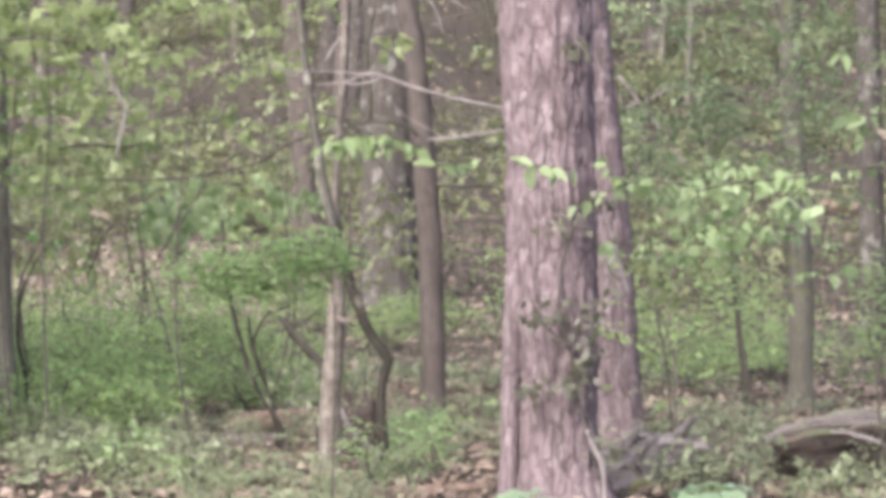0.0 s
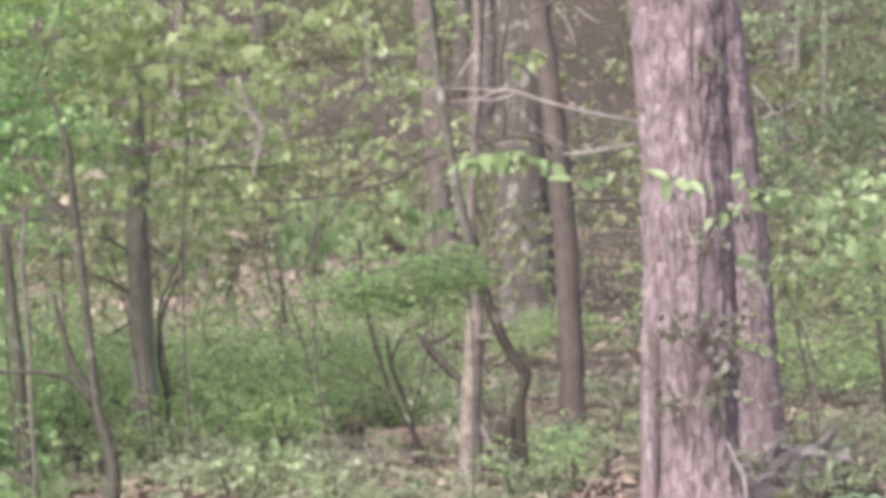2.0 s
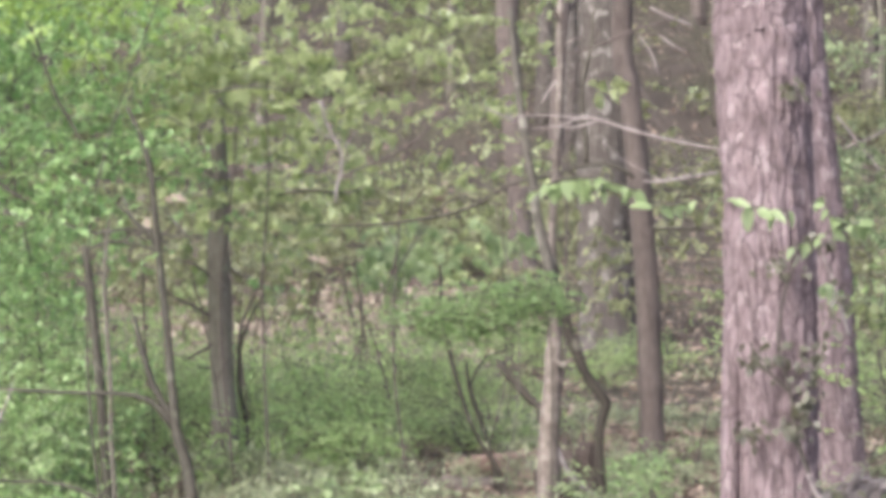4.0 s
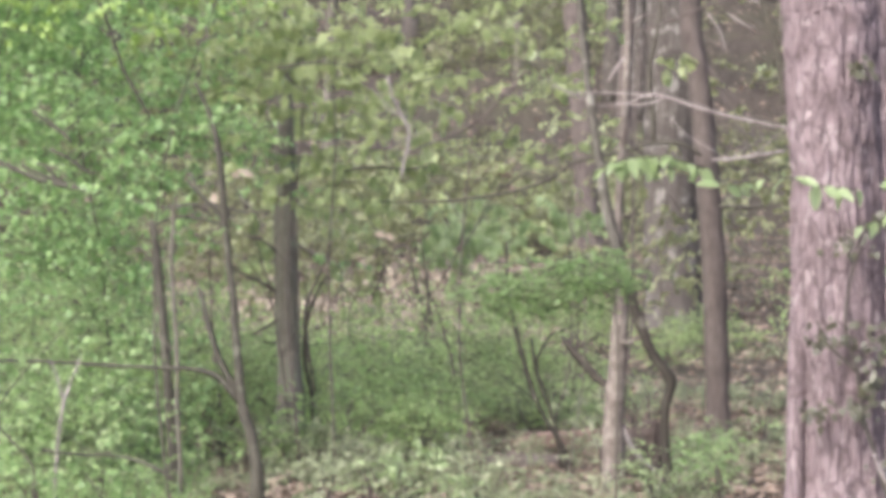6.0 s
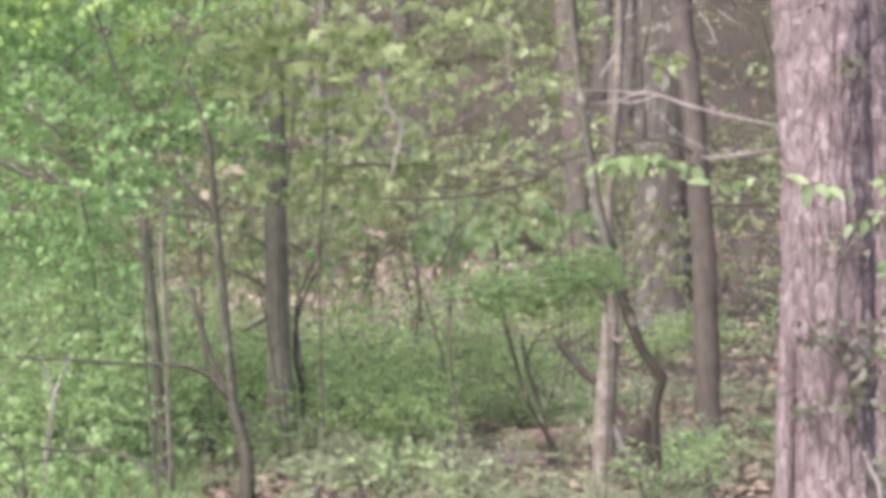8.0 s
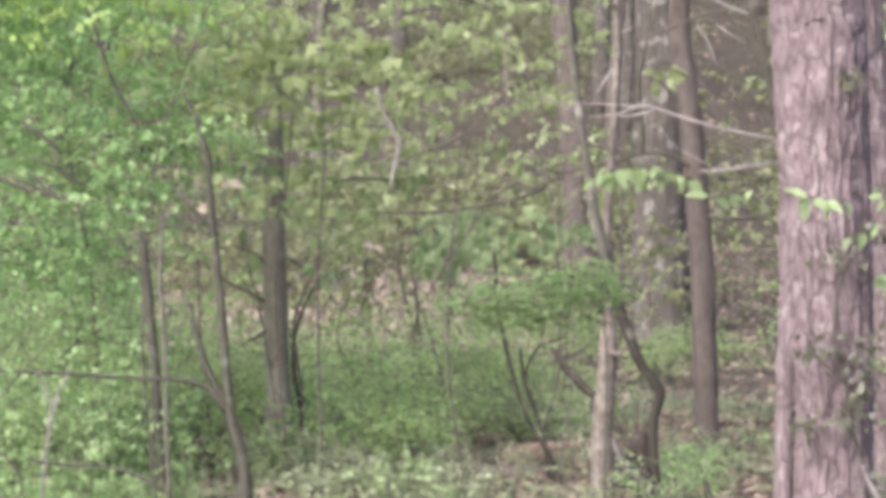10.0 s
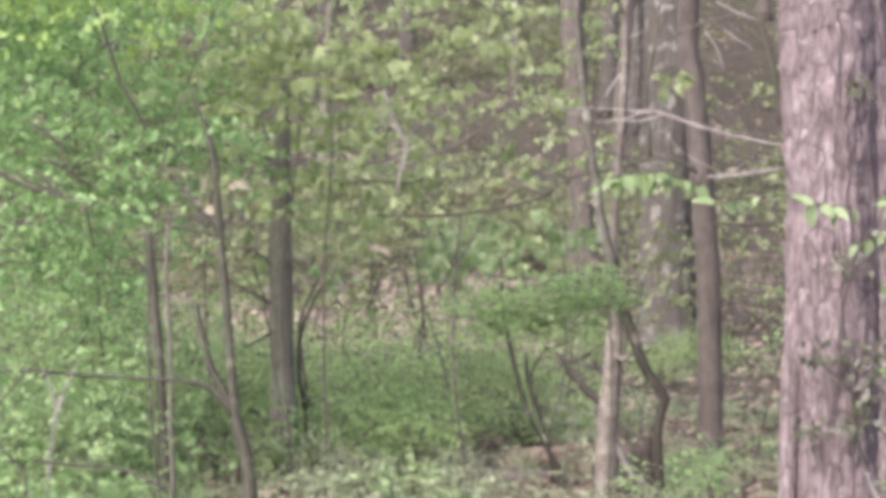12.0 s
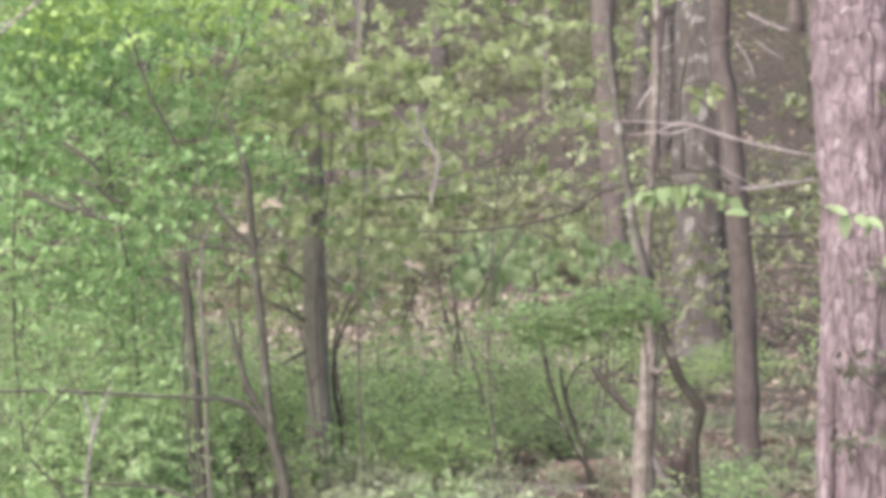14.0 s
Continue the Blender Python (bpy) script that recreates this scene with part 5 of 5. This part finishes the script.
def stump(label, at, r, h, bark, seed):
    r0 = np.random.default_rng(seed)
    x, y = at
    z = float(ground_z(x, y))
    ob = thing("stump", (x, y, z), label, "stump")
    part("body", tube([(x, y, z - 0.1, r * 1.45), (x, y, z + 0.06, r * 1.25), (x + 0.02, y, z + h * 0.35, r), (x - 0.01, y, z + h * 0.6, r * 0.9), (x - 0.03, y, z + h * 0.72, r * 0.6)], 40, 0.02, 0.4, seed, 0.03, 0.08), bark, ob, smooth=True)
    for i in range(9):
        a = i * 0.7 + r0.normal(0, 0.2)
        w = r * r0.uniform(0.55, 0.95)
        px, py = x + math.cos(a) * w, y + math.sin(a) * w
        part("splinter", tube([(px, py, z + h * 0.25, r * 0.3), (px + r0.normal(0, 0.012), py, z + h * 0.6, r * 0.2), (px + r0.normal(0, 0.03), py, z + h * r0.uniform(0.68, 1.05), 0.004)], 6, 0.03, 0.35, seed + i, 0.008), bark, ob)
    for i in range(4):
        a = r0.uniform(0, 6.28)
        part("root", tube([(x, y, z + 0.12, r * 0.35), (x + math.cos(a) * r * 1.4, y + math.sin(a) * r * 1.4, z + 0.05, r * 0.22), (x + math.cos(a) * r * 2.3, y + math.sin(a) * r * 2.3, z - 0.04, r * 0.1)], 8, 0.04, 0.15, seed + i), bark, ob, smooth=True)


MOUND = [(0.807, 17, 0.197, 0.125)]
stump("dark brown broken stump behind a pale dead stem", MOUND[0][:2], 0.17, 0.52, CORE, 101)


# ---- broad-leaved plants in the foreground ----
def broad_plant(at, tip_z, seed, label):
    r0 = np.random.default_rng(seed)
    x, y = at
    z = float(ground_z(x, y))
    ob = thing("broad_leaved_plant", (x, y, z), label, "plant", "broad-leaved plants")
    for i in range(7):
        a = i * 0.9 + r0.normal(0, 0.2)
        top = tip_z - r0.uniform(0.0, 0.10)
        e = (x + math.cos(a) * 0.05, y + math.sin(a) * 0.05, top)
        stalk = part("stalk", tube([(x, y, z - 0.03, 0.004), ((x + e[0]) / 2 + r0.normal(0, 0.01), (y + e[1]) / 2, (z + top) / 2, 0.004), (*e, 0.003)], 5, 0.1, 0.05, i), LEAF_GRASS, ob)
        single_leaf(stalk, LEAF_MESHES["broad"][i % 3], e, (math.cos(a), math.sin(a), -0.12), (r0.normal(0, 0.2), r0.normal(0, 0.2) - 0.2, 1), r0.uniform(0.15, 0.2))


SPOTS = [(1.209, 10, 0.539, 0.012), (1.931, 10, 0.553, 0.012), (1.844, 10, 0.53, 0.012), (0.478, 10, 0.439, 0.012)]
broad_plant(SPOTS[0][:2], SPOTS[0][2], 105, "plant with broad pale green leaves")
broad_plant(SPOTS[1][:2], SPOTS[1][2], 106, "plant with broad pale green leaves")
broad_plant(SPOTS[2][:2], SPOTS[2][2], 107, "plant with broad pale green leaves")


# ---- shrubs ----
def shrub(at, r0, leaf, height, width, n, size, label, group, name="shrub", shape=DIAMOND):
    x, y = at
    z = float(ground_z(x, y))
    ob = thing(name, (x, y, z), label, "shrub", group)
    tips = []
    for i in range(5):
        a = r0.uniform(0, 6.28)
        w = width * r0.uniform(0.15, 0.5)
        tip = (x + math.cos(a) * w, y + math.sin(a) * w, z + height * r0.uniform(0.6, 1.0))
        mid = (x + math.cos(a) * w * 0.35 + r0.normal(0, 0.03), y + math.sin(a) * w * 0.35, z + height * 0.45)
        part("stem", tube([(x + r0.normal(0, 0.03), y, z - 0.05, 0.008), (*mid, 0.006), (*tip, 0.002)], 5, 0.15, 0.1, i), BROWN, ob)
        tips += [mid, tip, tip]
    t = np.array(tips)
    c = t[r0.integers(len(t), size=n)] + r0.normal(0, 1, (n, 3)) * np.array([width * 0.22, width * 0.22, height * 0.16])
    c[:, 2] = np.maximum(c[:, 2], z + 0.04)
    tw, lv = sprays(c, r0, 0.22 + 0.1 * width, 8, size, 0.25, shape, 0.6, 0.2)
    tagged(part("twig_spray", tw, BROWN, ob), kind="stuff")
    tagged(part("foliage", lv, leaf, ob), kind="stuff")
    return ob


def thicket(spots, leaf, height, width, n, size, label, group, seed, shape=DIAMOND):
    """Three shrubs of a kind, then copies turned and scaled."""
    r0 = np.random.default_rng(seed)
    kinds = []
    for i, (x, y) in enumerate(spots):
        if i < 3:
            kinds.append(shrub((x, y), r0, leaf, height * r0.uniform(0.8, 1.2), width * r0.uniform(0.8, 1.2), n, size, label, group, shape=shape))
        else:
            k = kinds[i % 3]
            c = copy_thing(k, Matrix.Translation((x, y, float(ground_z(x, y)))) @ Matrix.Rotation(r0.uniform(0, 6.28), 4, "Z"))
            c.scale = [r0.uniform(0.7, 1.5), r0.uniform(0.7, 1.5), r0.uniform(0.6, 1.6)]


def spots_in(x0, x1, y0, y1, n, seed, clear=()):
    """Places between the angles x0 and x1 (across, per metre ahead) and the distances y0 to y1."""
    r0 = np.random.default_rng(seed)
    out = []
    while len(out) < n:
        y = math.sqrt(r0.uniform(y0 ** 2, y1 ** 2))
        x = r0.uniform(x0, x1) * y
        if all(math.hypot(x - a, y - b) > c for a, b, c in clear):
            out.append((x, y))
    return out


thicket(spots_in(-0.17, 0.01, 19.5, 26, 24, 1), LEAF_SHRUB, 0.75, 1.4, 190, 0.036, "leafy green woodland shrub", "undergrowth shrubs", 110)
thicket(spots_in(-0.28, -0.13, 15.4, 18.5, 12, 2), LEAF_GRASS, 0.55, 0.8, 90, 0.045, "bright green low shrub at the wood's edge", "bright low shrubs", 111)
thicket(spots_in(-0.2, -0.035, 17.6, 19.6, 18, 12), LEAF_SHRUB, 0.36, 0.7, 60, 0.042, "low soft green bush on the woodland floor", "undergrowth shrubs", 119)
thicket(spots_in(-0.27, -0.125, 18.8, 26, 16, 11), LEAF_SHRUB, 0.9, 1.5, 190, 0.04, "soft green shrub behind the wood's edge", "undergrowth shrubs", 118)
thicket(spots_in(0.12, 0.27, 22.5, 31, 11, 3), LEAF_SHRUB, 0.75, 1.1, 150, 0.038, "sparse green woodland shrub", "undergrowth shrubs", 112)
thicket(spots_in(0.01, 0.13, 20.5, 34, 6, 4), LEAF_SHRUB, 0.55, 0.9, 130, 0.038, "small green woodland shrub", "undergrowth shrubs", 113)
thicket(spots_in(-0.2, 0.27, 14.8, 18.5, 14, 5), LEAF_HERB, 0.34, 0.5, 30, 0.055, "low pale-green leafy seedling", "leafy seedlings", 114, LANCE)
thicket(spots_in(-0.24, -0.08, 30, 48, 8, 6) + spots_in(0.012, 0.06, 34, 50, 4, 7) + spots_in(0.11, 0.215, 32, 50, 10, 9), LEAF_OLIVE, 1.1, 2.0, 60, 0.11, "olive-green shrub on the rising ground", "hillside shrubs", 115)


thicket(spots_in(0.15, 0.27, 14.0, 14.9, 8, 8), LEAF_HERB, 0.3, 0.3, 11, 0.05, "small leafy seedling before the rotting log", "leafy seedlings", 116)


# single plants that stand out on the floor
PLANTS = [(-1.3, 19.4, -0.006, 0.018), (-0.294, 14.6, -0.01, 0.013), (2.086, 20, 0.021, 0.018), (0.96, 15.6, -0.012, 0.014), (0.479, 23, 0.071, 0.021), (3.43, 16.4, -0.017, 0.015), (-0.805, 18.2, -0.073, 0.017), (-1.531, 18, -0.056, 0.017), (1.44, 17.5, -0.006, 0.016), (0.216, 20.5, 0.024, 0.019), (-0.022, 22.5, 0.103, 0.021), (0.622, 21.5, 0.047, 0.02), (-1.887, 20.5, 0.229, 0.019), (-1.72, 17.9, 0.0, 0.018), (-1.5, 17.4, 0.0, 0.018), (-1.95, 17.6, 0.0, 0.018), (-1.25, 17.8, 0.0, 0.018), (0.98, 14.9, 0.0, 0.015), (1.2, 15.2, 0.0, 0.015), (0.78, 14.7, 0.0, 0.015)]
r_plants = np.random.default_rng(117)
for k, (x, y, z, r) in enumerate(PLANTS):
    shrub((x, y), r_plants, (LEAF_HERB, LEAF_BRIGHT, LEAF_HERB, LEAF_GRASS, LEAF_BRIGHT)[k % 5], (0.34, 0.2, 0.22, 0.34, 0.3)[k % 5], (0.5, 0.35, 0.3, 0.4, 0.35)[k % 5], 26, 0.06, "leafy pale-green plant on the woodland floor", "floor plants", "seedling", LANCE)
LOWER = [(-0.949, 14.5, 0.378, 0.013), (-0.781, 14.5, 0.33, 0.013), (-1.217, 14.5, 0.325, 0.013), (-0.212, 14.5, 0.388, 0.013), (-2.53, 14.5, 0.307, 0.013), (-2.905, 14.5, 0.605, 0.013), (-1.412, 17.5, 0.466, 0.016), (-0.716, 16, 0.422, 0.015)]
for k, (x, y, z, r) in enumerate(LOWER):
    shrub((x, y), r_plants, (LEAF_HERB, LEAF_BRIGHT, LEAF_HERB, LEAF_HERB, LEAF_GRASS, LEAF_GRASS, LEAF_HERB, LEAF_BRIGHT)[k], 0.3, 0.4, 18, 0.05, "leafy pale-green plant on the woodland floor", "floor plants", "seedling", OVAL)


# ---- far trees on the hillside ----
def far_trees():
    r0 = np.random.default_rng(120)
    kinds = []
    for i, (x, y) in enumerate(spots_in(-0.27, 0.30, 66, 128, 42, 121)):
        z = float(ground_z(x, y))
        if i < 4:
            r = (0.14, 0.2, 0.11, 0.26)[i]
            kinds.append(tree("slender hillside tree in thin young leaf", [(x, y, z, r * 1.2), (x + r0.normal(0, 0.1), y, z + 3, r), (x + r0.normal(0, 0.3), y, z + 7, r * 0.85)],
                              (GREY, BROWN, GREY, PATCHY)[i], z + 14 + 3 * r0.random(), 120 + i, 12, 0.0, (), (9, 20, 2.6, 0.14), LEAF_OLIVE, z + 4.0, "hillside trees", 0.02, 0.4))
        else:
            c = copy_thing(kinds[i % 4], Matrix.Translation((x, y, z - 0.1)) @ Matrix.Rotation(r0.uniform(0, 6.28), 4, "Z"))
            c.scale = [r0.uniform(0.8, 1.2)] * 3


far_trees()


# ---- stuff that nobody could count ----
def stuff(name, geo, mat, label, category):
    tagged(part(name, geo, mat), label, category, kind="stuff")


def hillside():
    r0 = np.random.default_rng(130)
    cs = []
    for x, y in spots_in(-0.28, 0.31, 46, 128, 900, 131):
        if vnoise(np.array([x * 0.16, y * 0.12, 3.0]), 8) < 0.47:
            continue
        if 0.222 < x / y < 0.265 and y < 64:
            continue
        if 0.066 < x / y < 0.105 and r0.random() < 0.85:
            continue
        h, w = r0.uniform(0.5, 2.2), r0.uniform(0.8, 2.2)
        n = int(26 * w)
        c = np.array([x, y, float(ground_z(x, y)) + h * 0.5]) + r0.normal(0, 1, (n, 3)) * np.array([w * 0.4, w * 0.4, h * 0.26])
        cs.append(c)
    c = np.concatenate(cs)
    c = c[c[:, 2] > ground_z(c[:, 0], c[:, 1]) + 0.05]
    tw, lv = sprays(c, r0, 0.8, 7, 0.17, 0.2, DIAMOND)
    stuff("hillside_twigs", tw, DARK, "bare twigs of the hillside undergrowth", "undergrowth")
    stuff("hillside_undergrowth", lv, LEAF_OLIVE, "olive-green undergrowth scattered over the slope", "undergrowth")


hillside()


def brush():
    r0 = np.random.default_rng(135)
    m = 8500
    s = np.array(spots_in(-0.28, 0.31, 34, 126, m, 136))
    p = np.c_[s, ground_z(s[:, 0], s[:, 1]) - 0.03]
    k = s[:, 1:] / 60
    e = p + np.c_[r0.normal(0, 0.4, (m, 2)), r0.uniform(0.3, 1.1, m)] * np.c_[k, k, k] ** 0.5
    stuff("hillside_brush", twig_geo(p, e, r0.uniform(0.006, 0.016, m)), TWIG, "bare grey-brown brush over the slope", "brush")


brush()


def herbs():
    r0 = np.random.default_rng(140)
    s = np.array(spots_in(-0.28, 0.29, 12.5, 32, 10000, 141))
    dense = vnoise(np.c_[s * 0.5, np.zeros(len(s))], 9)
    s = s[(s[:, 0] < 0.14 * s[:, 1]) | (r0.random(len(s)) < np.where(s[:, 1] < 15.4, 0.45, 0.5))]
    dense = vnoise(np.c_[s * 0.5, np.zeros(len(s))], 9)
    bare = (s[:, 0] > -0.024 * s[:, 1]) & (s[:, 0] < 0.043 * s[:, 1]) & (s[:, 1] > 15.2) & (r0.random(len(s)) < 0.7)
    s, dense = s[~bare], dense[~bare]
    s = s[((dense > 0.5) & ((s[:, 1] < 18) | (r0.random(len(s)) < 0.7))) | ((s[:, 1] < 15.6) & (s[:, 0] < 0.03 * s[:, 1]) & (dense > np.where(s[:, 1] < 14.9, 0.45, 0.5)))]
    by_log = (s[:, 0] > 2.0) & (s[:, 0] < 3.0) & (s[:, 1] > 13.4) & (s[:, 1] < 15.1) & (r0.random(len(s)) < 0.88)
    s = s[~by_log]
    n, k = len(s), 11
    a = r0.random((n, k)) * 6.28
    h = r0.uniform(0.04, 0.22, (n, 1)) * np.ones((1, k)) * r0.uniform(0.5, 1, (n, k))
    g = ground_z(s[:, 0], s[:, 1])
    p = np.stack([s[:, :1] + 0.04 * np.cos(a), s[:, 1:] + 0.04 * np.sin(a), g[:, None] + h], -1)
    al = np.stack([np.cos(a), np.sin(a), r0.normal(0.9, 0.6, (n, k))], -1)
    nr = np.array([0, 0, 1.0]) + r0.normal(0, 0.3, (n, k, 3))
    lv = leaf_geo(p.reshape(-1, 3), al.reshape(-1, 3), nr.reshape(-1, 3), r0.uniform(0.03, 0.08, n * k), LANCE, 0.25)
    st = twig_geo(np.c_[s, g - 0.02], np.c_[s + r0.normal(0, 0.02, (n, 2)), g + h.max(1)], np.full(n, 0.003))
    stuff("ground_herbs", joined([lv, st]), LEAF_HERB, "low green herbs over the woodland floor", "herbs")
    m = 2400
    s = np.array(spots_in(-0.30, -0.13, 13.5, 18, m, 142))
    al = np.c_[r0.normal(0, 0.3, (m, 2)), np.ones(m)]
    bl = leaf_geo(np.c_[s, ground_z(s[:, 0], s[:, 1]) - 0.01], al, unit(r0.normal(0, 1, (m, 3))), r0.uniform(0.08, 0.22, m), BLADE, 0.6)
    stuff("grass", bl, LEAF_GRASS, "bright green grass at the wood's edge", "grass")


herbs()


def litter():
    r0 = np.random.default_rng(150)
    m = 42000
    s = np.array(spots_in(-0.28, 0.29, 12.5, 60, m, 151))
    a = r0.random(m) * 6.28
    nr = np.array([0, 0, 1.0]) + r0.normal(0, 0.4, (m, 3))
    lv = leaf_geo(np.c_[s, ground_z(s[:, 0], s[:, 1]) + 0.01], np.c_[np.cos(a), np.sin(a), r0.normal(0, 0.25, m)], nr, r0.uniform(0.05, 0.1, m), CURLED, 0.0)
    stuff("leaf_litter", lv, LITTER, "dry tan leaf litter covering the ground", "leaf litter")
    m = 15000
    s = np.array(spots_in(-0.28, 0.29, 12.5, 24, m, 154))
    a = r0.random(m) * 6.28
    nr = np.array([0, 0, 1.0]) + r0.normal(0, 0.5, (m, 3))
    lv = leaf_geo(np.c_[s, ground_z(s[:, 0], s[:, 1]) + 0.02], np.c_[np.cos(a), np.sin(a), r0.normal(0, 0.3, m)], nr, r0.uniform(0.04, 0.09, m), CURLED, 0.0)
    stuff("near_leaf_litter", lv, LITTER, "deep dry leaves round the foot of the trees", "leaf litter")
    m = 6500
    s = np.array(spots_in(-0.29, 0.31, 58, 126, m, 153))
    a = r0.random(m) * 6.28
    nr = np.array([0, -0.3, 1.0]) + r0.normal(0, 0.5, (m, 3))
    lv = leaf_geo(np.c_[s, ground_z(s[:, 0], s[:, 1]) + 0.03], np.c_[np.cos(a), np.sin(a), r0.normal(0.1, 0.3, m)], nr, r0.uniform(0.1, 0.28, m), CURLED, 0.0)
    stuff("slope_litter", lv, LITTER, "drifts of dry leaves on the slope", "leaf litter")
    m = 8000
    s = np.array(spots_in(-0.15, 0.012, 34, 52, m, 155))
    a = r0.random(m) * 6.28
    nr = np.array([0, -0.2, 1.0]) + r0.normal(0, 0.5, (m, 3))
    lv = leaf_geo(np.c_[s, ground_z(s[:, 0], s[:, 1]) + 0.03], np.c_[np.cos(a), np.sin(a), r0.normal(0.1, 0.35, m)], nr, r0.uniform(0.08, 0.17, m), CURLED, 0.0)
    stuff("bank_leaf_litter", lv, BANK_BRIGHT, "open bank of pale tan fallen leaves", "leaf litter")
    m = 700
    s = np.array(spots_in(-0.28, 0.29, 13, 40, m, 152))
    a = r0.random(m) * 6.28
    ln = r0.uniform(0.15, 0.8, (m, 1))
    p = np.c_[s, ground_z(s[:, 0], s[:, 1]) + 0.015]
    e = p + np.c_[np.cos(a), np.sin(a), np.zeros(m)] * ln
    e[:, 2] = ground_z(e[:, 0], e[:, 1]) + r0.uniform(0.01, 0.12, m)
    stuff("fallen_sticks", twig_geo(p, e, r0.uniform(0.004, 0.014, m)), BROWN, "small dead sticks lying in the leaves", "sticks")


litter()
